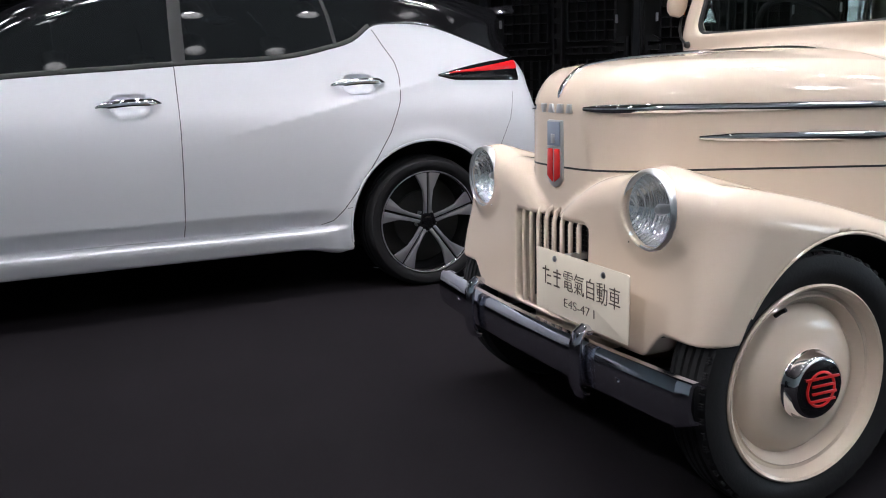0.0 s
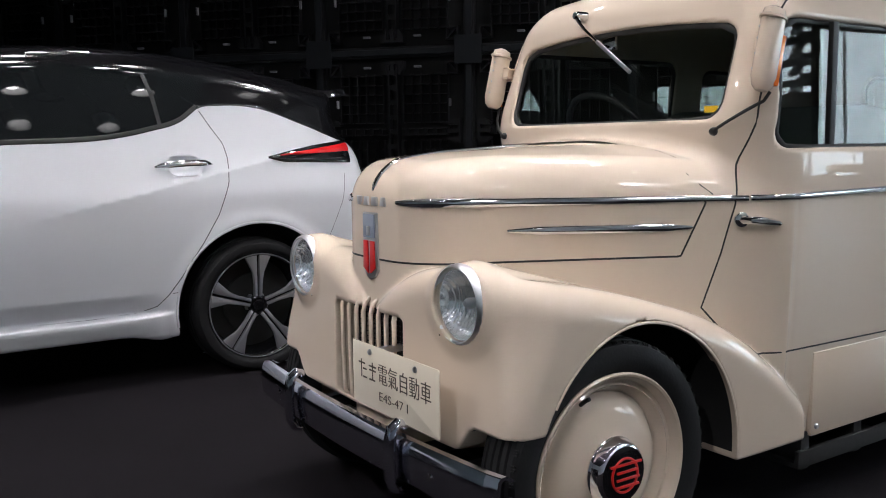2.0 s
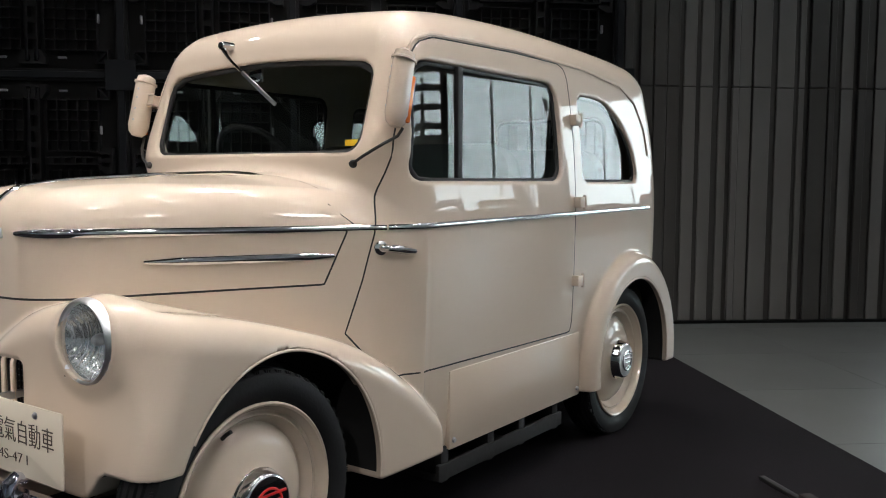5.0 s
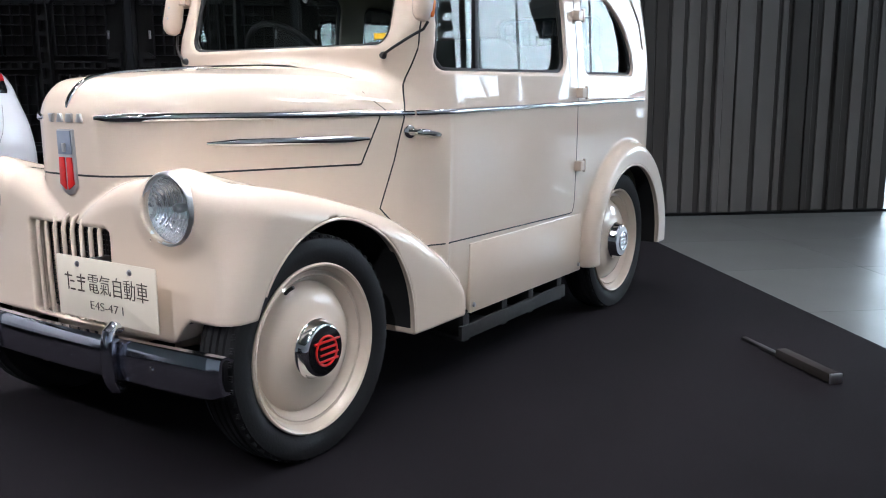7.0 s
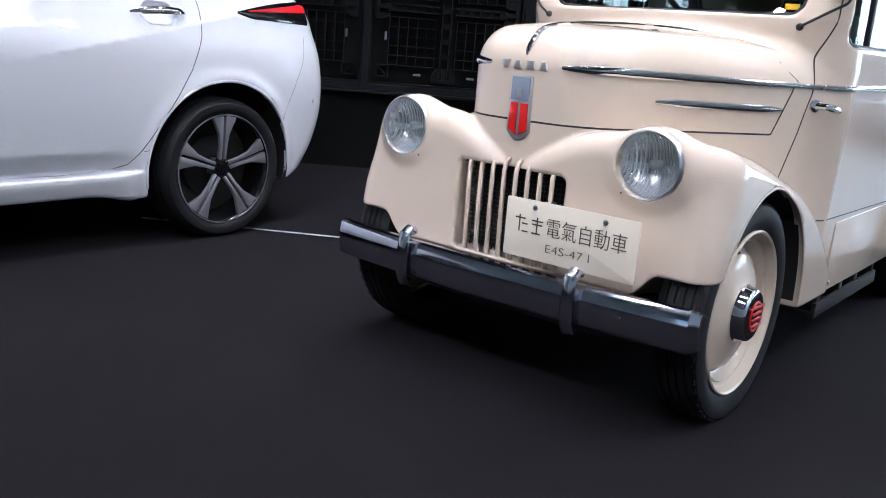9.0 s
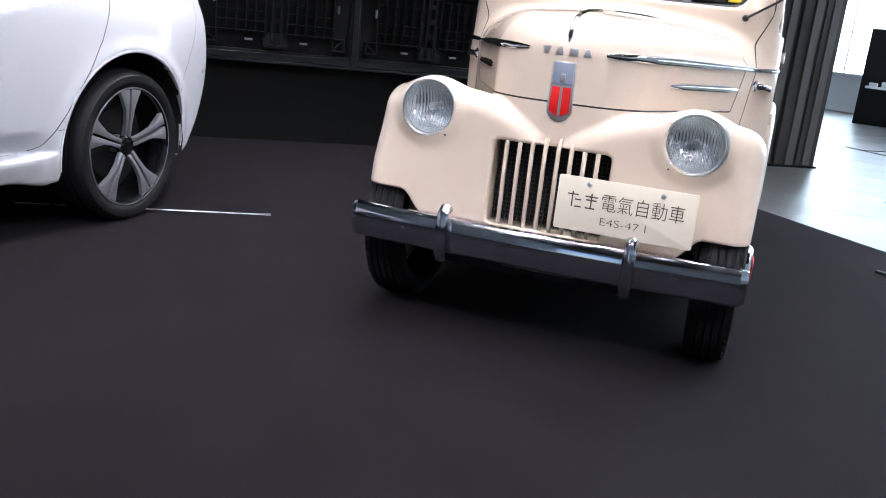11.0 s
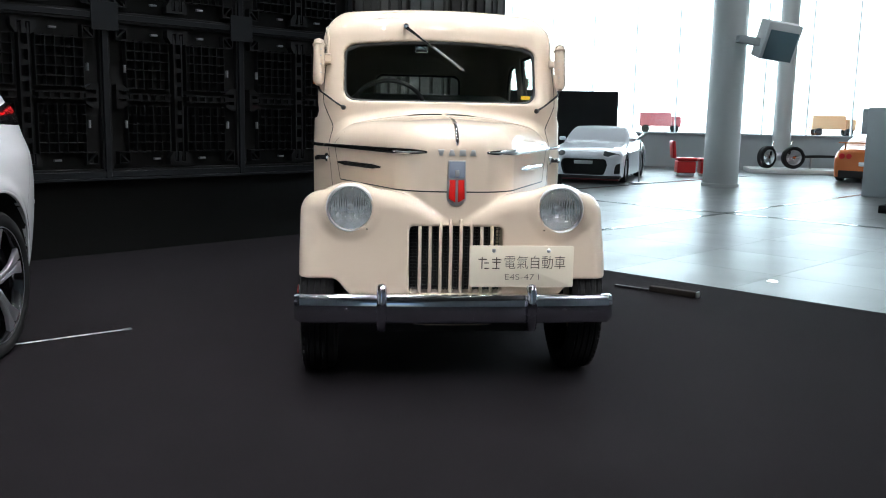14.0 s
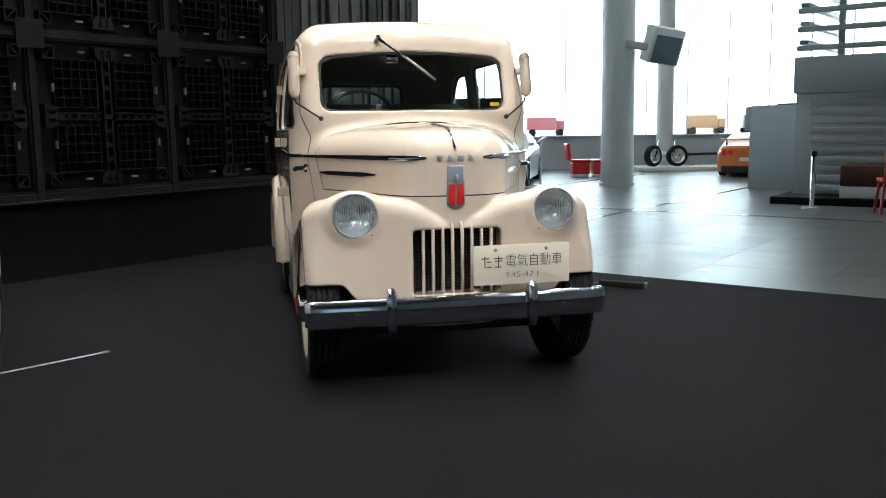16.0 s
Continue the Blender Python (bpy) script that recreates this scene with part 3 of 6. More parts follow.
ridge = [(0.0, -0.6, z) for z in (0.952, 0.965, 0.980)] + [(0.0, -0.6 + 0.0, 0.995)]
ways = [(0, 1, 0)] * 4
ys = np.linspace(-0.262, 0.43, 40)
ridge += [(0.0, y, 1.4) for y in ys]
ways += [(0, 0, -1)] * 40
part("centre_moulding", strip(van_outer, ridge, ways, 0.0085, 0.8, 0.0, taper=[0.3, 0.9, 1, 1] + [1 - 0.4 * k / 39 for k in range(40)], reach=0.6), CHROME, van, "chrome centre strip on the bonnet")
xs = np.linspace(-0.16, 0.16, 25)
part("hinge_strip", strip(van_outer, [(x, 0.43, 1.4) for x in xs], [(0, 0, -1)], 0.0055, 0.8, 0.0, taper=[0.25 + 0.75 * min(1, 3 * (1 - abs(x) / 0.16)) for x in xs], reach=0.6), CHROME, van, "thin chrome bar across the bonnet")

# raised plain blocks where the maker's letters stand
for x, w1, w2 in ((-0.062, 0.006, 0.012), (-0.021, 0.013, 0.006), (0.021, 0.014, 0.011), (0.062, 0.013, 0.006)):
    q, nr = to_surface(van_outer, [(x, -0.6, 0.926)], [(0, 1, 0)])
    outline = [(-w1, -0.0115), (w1, -0.0115), (w2, 0.0115), (-w2, 0.0115)]
    part("badge_block", prism(outline, 0.008, bevel=0.0015), SILVER, van, "", pose(x, q[0][1] - 0.006, 0.926))

# shield badge
shield = part("shield_badge", prism([(-0.034, 0.896), (0.034, 0.896), (0.038, 0.745), (0.020, 0.726), (0.0, 0.719), (-0.020, 0.726), (-0.038, 0.745)], 0.02, bevel=0.003), SILVER, van, "silver shield badge with red bars", pose(0, -0.309, 0))
part("upper_field", box(-0.030, 0.030, -0.319, -0.31, 0.830, 0.892, 0.0015), GREY_ENAMEL, shield, "blue-grey upper field", m=pose(0, 0.316, 0))
part("emblem", box(-0.008, 0.008, -0.322, -0.31, 0.836, 0.860, 0.002), SILVER, shield, m=pose(0, 0.316, 0))
for sign in (1, -1):
    part("red_bar", prism([(0.005 * sign, 0.822), (0.028 * sign, 0.822), (0.031 * sign, 0.750), (0.005 * sign, 0.735)], 0.01, bevel=0.001), RED, shield, "red enamel bar", pose(0, -0.0035, 0))

# head lamps
FLUTED = bpy.data.materials.new("fluted_reflector")
FLUTED.use_nodes = True
_nt = FLUTED.node_tree
_b = _nt.nodes["Principled BSDF"]
_b.inputs["Base Color"].default_value = (0.95, 0.97, 0.98, 1)
_b.inputs["Metallic"].default_value, _b.inputs["Roughness"].default_value = 0.80, 0.15
_w = _nt.nodes.new("ShaderNodeTexWave")
_w.wave_type, _w.bands_direction = "BANDS", "X"
_w.inputs["Scale"].default_value, _w.inputs["Distortion"].default_value = 34, 0.0
_bp = _nt.nodes.new("ShaderNodeBump")
_bp.inputs["Strength"].default_value, _bp.inputs["Distance"].default_value = 0.8, 0.0018
_nt.links.new(_nt.nodes.new("ShaderNodeTexCoord").outputs["Object"], _w.inputs["Vector"])
_nt.links.new(_w.outputs["Fac"], _bp.inputs["Height"])
_nt.links.new(_bp.outputs[0], _b.inputs["Normal"])
for sign in (1, -1):
    lamp_m = pose(0.407 * sign, -0.304, 0.710)
    head = part("headlamp", lathe([(0.092, 0.016), (0.0945, 0.004), (0.0935, -0.006), (0.0905, -0.013), (0.087, -0.0155), (0.0835, -0.012), (0.082, 0.0)], 56, "y"), BEZEL, van, "round headlamp with chrome bezel", lamp_m)
    part("reflector", lathe([(0.083, -0.004), (0.079, 0.012), (0.067, 0.034), (0.042, 0.052), (0.015, 0.060), (0, 0.061)], 40, "y"), FLUTED, head)
    part("bulb", lathe([(0, 0.012), (0.008, 0.014), (0.013, 0.022), (0.013, 0.035), (0.009, 0.055), (0.009, 0.06)], 18, "y"), SILVER, head, "silver bulb shield")
    part("lens", lathe([(0, -0.034), (0.03, -0.031), (0.055, -0.024), (0.071, -0.016), (0.083, -0.007)], 48, "y"), LENS, head, "fluted clear glass lens")
    part("screw", lathe([(0, -0.016), (0.006, -0.014), (0.008, -0.006), (0.008, 0.006)], 12, "y"), CHROME, head, m=pose(-0.062 if sign > 0 else 0.062, 0, -0.078))

# grille bars with a black mesh behind
for k in range(8):
    x = -0.180 + 0.360 * (k + 1) / 9
    z_top = 0.661
    line = [(x, -0.306, 0.374), (x, -0.318, 0.388), (x, -0.321, 0.52), (x, -0.321, 0.632), (x, -0.314, 0.656), (x, -0.292, 0.670)]
    part("grille_bar", tube(line, 0.0072, 10, flat=0.9, ups=[(0, -1, 0)] * 6), CREAM, van)
bm = None
for k in range(19):
    z = 0.390 + 0.0138 * k
    bm = box(-0.179, 0.179, -0.262, -0.259, z - 0.0012, z + 0.0012, bm=bm)
for k in range(27):
    x = -0.176 + 0.0135 * k
    bm = box(x - 0.0012, x + 0.0012, -0.266, -0.263, 0.384, 0.642, bm=bm)
part("grille_mesh", bm, material("dark_wire", (0.06, 0.06, 0.06), 0.32, metal=0.8), van, "black wire mesh behind the grille", smooth=False)

# bumper
bm = bmesh.new()
section = [(0.030, 0.374), (0.008, 0.389), (-0.006, 0.388), (-0.014, 0.378), (-0.019, 0.345), (-0.019, 0.315), (-0.013, 0.285), (-0.004, 0.277), (0.012, 0.276), (0.012, 0.284), (-0.002, 0.290), (-0.010, 0.318), (-0.010, 0.345), (-0.006, 0.374), (0.004, 0.381), (0.026, 0.368)]
rows = []
for k in range(61):
    x = -0.618 + 1.236 * k / 60
    end = max(0, (abs(x) - 0.595) / 0.023)
    s = 1 - 0.16 * end**2
    rows.append([bm.verts.new((x, -0.396 + 0.085 * x * x + dy + 0.02 * end**2, 0.332 + (z - 0.332) * s)) for dy, z in section])
for a, b in zip(rows, rows[1:]):
    for j in range(len(section)):
        j2 = (j + 1) % len(section)
        bm.faces.new((a[j], a[j2], b[j2], b[j]))
bm.faces.new(rows[0])
bm.faces.new(rows[-1][::-1])
bumper = part("bumper", bm, BUMPER, van, "polished chrome bumper bar")
for sign in (1, -1):
    bm = tube([(0.287 * sign, -0.385, 0.413), (0.287 * sign, -0.402, 0.420), (0.287 * sign, -0.418, 0.408), (0.287 * sign, -0.424, 0.385), (0.287 * sign, -0.428, 0.335), (0.287 * sign, -0.424, 0.285), (0.287 * sign, -0.412, 0.262), (0.287 * sign, -0.395, 0.258)], 0.019, 14, flat=0.7, ups=[(0, -0.3, 1), (0, -0.3, 1), (0, -1, 0.8), (0, -1, 0.2), (0, -1, 0), (0, -1, -0.2), (0, -1, -0.8), (0, -0.3, -1)])
    part("overrider", bm, BUMPER, bumper, "upright chrome overrider")
    part("bolt", lathe([(0, -0.004), (0.008, -0.003), (0.010, 0.002)], 12, "y"), CHROME, bumper, m=pose(0.42 * sign, -0.40 , 0.330))
    part("bumper_iron", box(0.25 * sign - 0.012, 0.25 * sign + 0.012, -0.38, -0.2, 0.31, 0.34, 0.003), UNDER, van)

# name plate
plate = part("name_plate", prism(rounded(0.2485, 0.500, 0.2005, 0.080, 0.006, 4), 0.003, bevel=0.0008), IVORY, van, "ivory plate with dark lettering", pose(0, -0.391, 0))


def lettering(text, size, width, m, name, mat, parent):
    """Raised letters of the built-in font, made a mesh and fitted to a width."""
    cu = bpy.data.curves.new("scratch_text", "FONT")
    cu.body, cu.size, cu.align_x, cu.align_y, cu.extrude, cu.offset = text, size, "CENTER", "CENTER", 0.0006, -0.0006
    ob = new("scratch_text", cu)
    bpy.context.view_layer.update()
    me = bpy.data.meshes.new_from_object(ob.evaluated_get(bpy.context.evaluated_depsgraph_get()))
    bpy.data.objects.remove(ob)
    bpy.data.curves.remove(cu)
    co = np.array([v.co for v in me.vertices]).reshape(-1, 3)
    if len(co):
        wide = np.ptp(co[:, 0])
        co[:, 0] = (co[:, 0] - (co[:, 0].max() + co[:, 0].min()) / 2) * (width / max(wide, 1e-6))
        me.vertices.foreach_set("co", co.ravel())
    me.materials.clear()
    me.materials.append(mat)
    return part(name, me, None, parent, "", m)


lettering("電氣自動車", 0.056, 0.236, pose(0.299, -0.0008, 0.512, 90, 0, 0), "plate_letters", BROWNINK, plate)
lettering("E4S-47 I", 0.032, 0.132, pose(0.250, -0.0008, 0.458, 90, 0, 0), "plate_letters", BROWNINK, plate)
for x, bars in ((0.100, ((-0.020, 0.012, 0.013, 0.017), (-0.008, -0.004, -0.022, 0.024), (0.002, 0.020, -0.001, 0.003), (0.002, 0.022, -0.022, -0.018))), (0.150, ((-0.018, 0.018, 0.012, 0.016), (-0.016, 0.016, 0.002, 0.006), (-0.002, 0.002, -0.02, 0.024), (-0.016, 0.012, -0.022, -0.018)))):
    bm = None
    for x0, x1, z0, z1 in bars:
        bm = box(x + x0, x + x1, -0.0008, 0.0006, 0.512 + z0, 0.512 + z1, bm=bm)
    part("plate_mark", bm, BROWNINK, plate, smooth=False)
for x in (0.139, 0.351):
    part("bolt", lathe([(0, -0.006), (0.005, -0.005), (0.008, -0.001), (0.008, 0.004)], 14, "y"), STEEL, plate, m=pose(x, 0, 0.561))
part("plate_bracket", box(0.10, 0.19, -0.387, -0.377, 0.435, 0.450, 0.002), UNDER, van)
for x in (0.139,):
    part("plate_stay", box(x - 0.008, x + 0.008, -0.388, -0.30, 0.553, 0.569), STEEL, van)

# windscreen, wiper, inside mirror, sticker, back window
ring = level_line(screen_window, 0, 1.27, 0.45, 0.15)
screen = part("windscreen", pane(van_cabin, [(u, 0.2, v) for u, v in ring], [(0, 1, 0)], 0.022), GLASS, van, "clear one-piece windscreen", smooth=False)
part("rubber_seal", strip(van_cabin, [(u, 0.2, v) for u, v in ring], [(0, 1, 0)], 0.010, 0.8, 0.018, True, reach=0.85), SEAL, screen)
ring = level_line(back_window, 0, 1.24, 0.29, 0.10)
back = part("rear_window", pane(van_cabin, [(u, 2.9, v) for u, v in ring], [(0, -1, 0)], 0.022), GLASS, van, "small rear window", smooth=False)
part("rubber_seal", strip(van_cabin, [(u, 2.9, v) for u, v in ring], [(0, -1, 0)], 0.010, 0.8, 0.018, True, reach=0.85), SEAL, back)
wiper = part("wiper", tube([(-0.165, 0.600, 1.476), (-0.160, 0.560, 1.470), (-0.10, 0.540, 1.425), (-0.03, 0.535, 1.375)], 0.006, 8, taper=[1.2, 1.4, 0.9, 0.7]), CHROME, van, "chrome windscreen wiper")
part("blade", box(-0.09, 0.09, -0.004, 0.004, -0.006, 0.006, 0.002), STEEL, wiper, m=pose(0.035, 0.532, 1.330, 0, 36, 0))
part("knuckle", lathe([(0, -0.02), (0.012, -0.018), (0.015, -0.005), (0.015, 0.03)], 16, "y"), CHROME, wiper, m=pose(-0.165, 0.575, 1.478))
inner = part("inside_mirror", box(-0.118, -0.056, 0.63, 0.642, 1.362, 1.412, 0.006), CHROME, van, "inside rear-view mirror")
part("stem", tube([(-0.087, 0.645, 1.40), (-0.087, 0.66, 1.45)], 0.006, 8), CHROME, inner)
part("sticker", box(0.385, 0.430, 0.535, 0.5375, 1.148, 1.166), material("yellow_label", (0.85, 0.55, 0.02), 0.5), screen, "small yellow label", smooth=False)

# seats and dash inside
CLOTH = material("dark_green_grey_cloth", (0.13, 0.15, 0.14), 0.8, spots=0.2, scale=20, bump=0.001, bump_scale=300)
for y in (1.02, 1.72):
    seat = part("bench_seat", box(-0.50, 0.50, y - 0.28, y + 0.16, 0.56, 0.74, 0.04, 4), CLOTH, van, "dark cloth bench seat")
    bm = prism(rounded(0, 0.94, 0.49, 0.24, 0.12, 8), 0.10, bevel=0.03)
    part("backrest", bm, CLOTH, seat, m=pose(0, y + 0.10, 0, -8, 0, 0) @ pose(0, 0, 0.02))
part("dashboard", box(-0.50, 0.50, 0.585, 0.68, 0.98, 1.10, 0.03, 3), material("dark_dash_paint", (0.07, 0.07, 0.06), 0.4, spots=0.1), van)
steer = part("steering_wheel", lathe([(0.185 + 0.011 * math.cos(t), 0.011 * math.sin(t)) for t in [2 * math.pi * k / 10 for k in range(10)]], 40, "z", closed=True), SEAL, van, "black steering wheel", pose(-0.24, 0.80, 1.08, -55, 0, 0))
part("column", tube([(0, 0, 0), (0, 0, -0.25)], 0.014, 10), SEAL, steer)
part("spoke", box(-0.18, 0.18, -0.010, 0.010, -0.004, 0.004, 0.002), STEEL, steer)


# wheels
def van_wheel(cap_mat, mark_mat, m, note):
    wheel = part("wheel", mesh_of("tyre", lathe([(0.228, 0.050), (0.245, 0.062), (0.275, 0.069), (0.298, 0.062), (0.303, 0.052), (0.306, 0.050), (0.308, 0.040), (0.304, 0.037), (0.304, 0.033), (0.310, 0.030), (0.310, 0.016), (0.305, 0.014), (0.305, 0.010), (0.311, 0.007), (0.311, -0.007), (0.305, -0.010), (0.305, -0.014), (0.310, -0.016), (0.310, -0.030), (0.304, -0.033), (0.304, -0.037), (0.308, -0.040), (0.298, -0.062), (0.275, -0.069), (0.245, -0.062), (0.228, -0.050)], 96, "x"), RUBBER), None, van, "black cross-ply tyre on a cream disc wheel", m)
    bm = None
    for k in range(56):
        a = 2 * math.pi * k / 56
        b2 = box(0.045, 0.059, -0.0016, 0.0016, 0.296, 0.3065)
        for j in (-1, 1):
            b2 = box(0.045, 0.059, j * 0.006 - 0.0016, j * 0.006 + 0.0016, 0.296, 0.3065, bm=b2)
        bm = merge(bm, b2, Matrix.Rotation(a, 4, "X")) if bm else merge(None, b2, Matrix.Rotation(a, 4, "X"))
    part("tread_ribs", bm, RUBBER, wheel, smooth=False)
    disc = part("disc", lathe([(0.226, 0.040), (0.2325, 0.053), (0.2335, 0.060), (0.229, 0.064), (0.223, 0.060), (0.219, 0.048), (0.211, 0.036), (0.203, 0.035), (0.199, 0.038), (0.196, 0.034), (0.186, 0.014), (0.179, 0.010), (0.172, 0.016), (0.160, 0.030), (0.135, 0.040), (0.105, 0.046), (0.085, 0.049), (0.074, 0.054), (0.066, 0.056), (0, 0.056)], 72, "x"), CREAM, wheel, "glossy cream pressed-steel disc")
    part("valve", tube([(0.020, 0, 0.176), (0.036, 0.004, 0.188), (0.048, 0.010, 0.194)], 0.005, 8), SEAL, disc, "black tyre valve", m=Matrix.Rotation(radians(24), 4, "X"))
    cap = part("hub_cap", lathe([(0.080, 0.050), (0.082, 0.056), (0.078, 0.062), (0.0745, 0.080), (0.070, 0.087), (0.066, 0.089)], 48, "x"), CHROME, wheel, note)
    part("cap_face", lathe([(0.0665, 0.0885), (0.04, 0.0925), (0, 0.0935)], 40, "x"), cap_mat, cap)
    ring = lathe([(0.040 + 0.0032 * math.cos(t), 0.0935 + 0.0026 * math.sin(t)) for t in [2 * math.pi * k / 8 for k in range(8)]], 40, "x", closed=True)
    part("cap_ring", ring, mark_mat, cap)
    for k, (y0, y1) in enumerate(((-0.052, 0.045), (-0.040, 0.026), (-0.046, 0.026), (-0.044, 0.032))):
        z = 0.026 - 0.0175 * k
        part("cap_bar", box(0.0915, 0.0965, -y1, -y0, z - 0.0028, z + 0.0028, 0.001), mark_mat, cap)
    return wheel


van_wheel(GLOSSBLACK, RED, pose(0.535, 0, 0.310), "chrome hub cap with a red mark on black")
van_wheel(GLOSSBLACK, RED, pose(-0.535, 0, 0.310, 0, 0, 180), "chrome hub cap with a red mark on black")
van_wheel(SILVER, CHROME, pose(0.535, 2.0, 0.310), "silver hub cap with a raised mark")
van_wheel(SILVER, CHROME, pose(-0.535, 2.0, 0.310, 0, 0, 180), "silver hub cap with a raised mark")

# black step below each door, axles and springs
for sign in (1, -1):
    step = part("step_board", box(0.46 * sign, 0.585 * sign, 0.72, 1.50, 0.150, 0.166, 0.003), UNDER, van, "black steel step below the door")
    part("step_rail", box(0.575 * sign, 0.590 * sign, 0.72, 1.50, 0.150, 0.200, 0.003), UNDER, step)
    for y in (0.76, 1.02, 1.22, 1.46):
        part("step_bracket", box(0.46 * sign, 0.583 * sign, y - 0.02, y + 0.02, 0.140, 0.25, 0.004), UNDER, step)
part("front_axle", tube([(-0.45, 0, 0.30), (-0.30, 0, 0.25), (0.30, 0, 0.25), (0.45, 0, 0.30)], 0.03, 10), UNDER, van)
part("rear_axle", tube([(-0.45, 2.0, 0.310), (0.45, 2.0, 0.310)], 0.04, 10), UNDER, van)
part("chassis", box(-0.33, 0.33, -0.25, 2.35, 0.21, 0.30, 0.01), UNDER, van)
part("under_tray", box(-0.42, 0.42, -0.30, -0.18, 0.285, 0.30, 0.004), STEEL, van)

# rolled lips of the wheel arches
for sign in (1, -1):
    ang = np.radians(np.linspace(-4, 146, 60))
    line = [(0.075 + (0.345 if math.cos(t) > 0 else 0.318) * math.cos(t), 0.29 + 0.362 * math.sin(t)) for t in ang]
    starts = [(0.85 * sign, y, z) for y, z in line]
    part("arch_lip", strip(van_fender, starts, [(-sign, 0, 0)], 0.0040, 1.0, 0.003, reach=0.85), CREAM, van)
    ang = np.radians(np.linspace(-8, 188, 60))
    starts = [(0.85 * sign, 2.05 + 0.34 * math.cos(t), 0.31 + 0.34 * math.sin(t)) for t in ang]
    part("arch_lip", strip(van_rear_fender, starts, [(-sign, 0, 0)], 0.0055, 1.0, 0.004, reach=0.85), CREAM, van)

# ---- the white hatchback ----
CAR_X, CAR_Y = -2.755, 0.132
CAR_SIDE = smooth_curve([0.1, 0.22, 0.34, 0.46, 0.62, 0.76, 0.86, 0.95, 1.05, 1.16, 1.27, 1.42, 1.6], [0.79, 0.835, 0.852, 0.862, 0.874, 0.876, 0.866, 0.832, 0.792, 0.748, 0.702, 0.632, 0.55])
CAR_TOP = smooth_curve([-3.9, -3.5, -3.2, -2.6, -2.2, -1.7, -1.2, -0.6, 0.0, 0.45, 0.72, 0.9], [0.60, 0.78, 0.88, 1.0, 1.10, 1.38, 1.51, 1.54, 1.485, 1.385, 1.31, 1.25])
CAR_REAR = smooth_curve([0.1, 0.28, 0.40, 0.55, 0.68, 0.82, 0.95, 1.05, 1.14, 1.25, 1.35, 1.5], [0.58, 0.66, 0.74, 0.795, 0.80, 0.775, 0.735, 0.70, 0.62, 0.60, 0.66, 0.66])
CAR_BELT = smooth_curve([-3.7, -2.3, -1.79, -1.13, -0.46, -0.29, -0.21, -0.10, 0.06, 0.33, 0.50, 0.62], [0.90, 1.00, 1.044, 1.082, 1.138, 1.19, 1.247, 1.262, 1.255, 1.165, 1.10, 1.075])


def car_shell(x, y, z):
    ax = np.abs(x)
    w = CAR_SIDE(z) - 0.30 * np.maximum(y - 0.12, 0) ** 2 - 0.05 * np.maximum(-y - 2.3, 0) ** 2
    w = w + 0.014 * (1 - step01(0.322, 0.342, z)) * step01(-0.36, -0.5, y) * (1 - step01(-2.2, -2.3, y))
    doors = step01(-0.40, -0.62, y) * (1 - step01(-2.0, -2.3, y))
    w = w - 0.048 * (1 - step01(0.334, 0.430, z)) * step01(0.318, 0.340, z) * doors
    w = w - 0.22 * np.maximum(0.300 - z, 0) * doors
    w = w + 0.013 * np.exp(-np.abs(z - 0.998 - 0.22 * np.minimum(y - 0.06, 0)) / 0.055) * step01(-1.25, -0.3, y)
    w = w + 0.010 * np.exp(-((np.hypot(y, z - 0.33) - 0.40) / 0.035) ** 2)
    d = rmax(ax - w, y - CAR_REAR(z) + 0.16 * ax**2, 0.11)
    d = rmax(d, -(y + 3.62) + 0.30 * ax**2, 0.25)
    d = rmax(d, (z - CAR_TOP(y) + 0.06 * ax**2) * 0.9, 0.10)
    sill = 0.235 - 0.028 * np.exp(-((y + 0.45) / 0.10) ** 2) + 0.13 * step01(0.35, 0.75, y)
    return rmax(d, sill - z, 0.012)


def car_body(x, y, z):
    ax = np.abs(x)
    d = car_shell(x, y, z)
    for yc in (0.0, -2.70):
        d = rmax(d, -np.maximum(np.hypot(y - yc, z - 0.325) - 0.388, 0.52 - ax), 0.006)
    for yc, zc in ((-0.315, 0.985), (-1.325, 0.925)):
        cup = np.sqrt((np.maximum(np.abs(y - yc) - 0.03, 0) / 0.05) ** 2 + ((z - zc) / 0.046) ** 2 + ((ax - CAR_SIDE(z)) / 0.026) ** 2) - 1
        d = rmax(d, -cup * 0.03, 0.004)
    return d


car = thing("hatchback", "pearl white modern hatchback with a black roof beside the van", "car", pose(CAR_X, CAR_Y, 0))
pts, nrm, quads = skin(car_body, (-0.95, -3.72, 0.16), (0.95, 0.92, 1.60), 0.0165)
above = pts[quads].mean(1)[:, 2] > CAR_BELT(pts[quads].mean(1)[:, 1])
edge = np.intersect1d(quads[above], quads[~above])
edge = edge[(pts[edge, 1] > -2.25) & (pts[edge, 1] < 0.60)]
for _ in range(3):
    pts[edge, 2] = CAR_BELT(pts[edge, 1])
    slope = slope_of(car_body, pts[edge])
    pts[edge] -= slope * (car_body(*pts[edge].T) / np.maximum((slope * slope).sum(1), 0.05))[:, None]
mid = pts[quads].mean(1)
ax = np.abs(mid[:, 0])
wells = np.minimum(np.hypot(mid[:, 1], mid[:, 2] - 0.325), np.hypot(mid[:, 1] + 2.7, mid[:, 2] - 0.325)) - 0.388
well = ((wells < 0.006) & (car_shell(*mid.T) < -0.014)) | ((nrm[quads].mean(1)[:, 2] < -0.9) & (mid[:, 2] < 0.3))
nose = mid[:, 1] < -2.25
black = above & ~nose
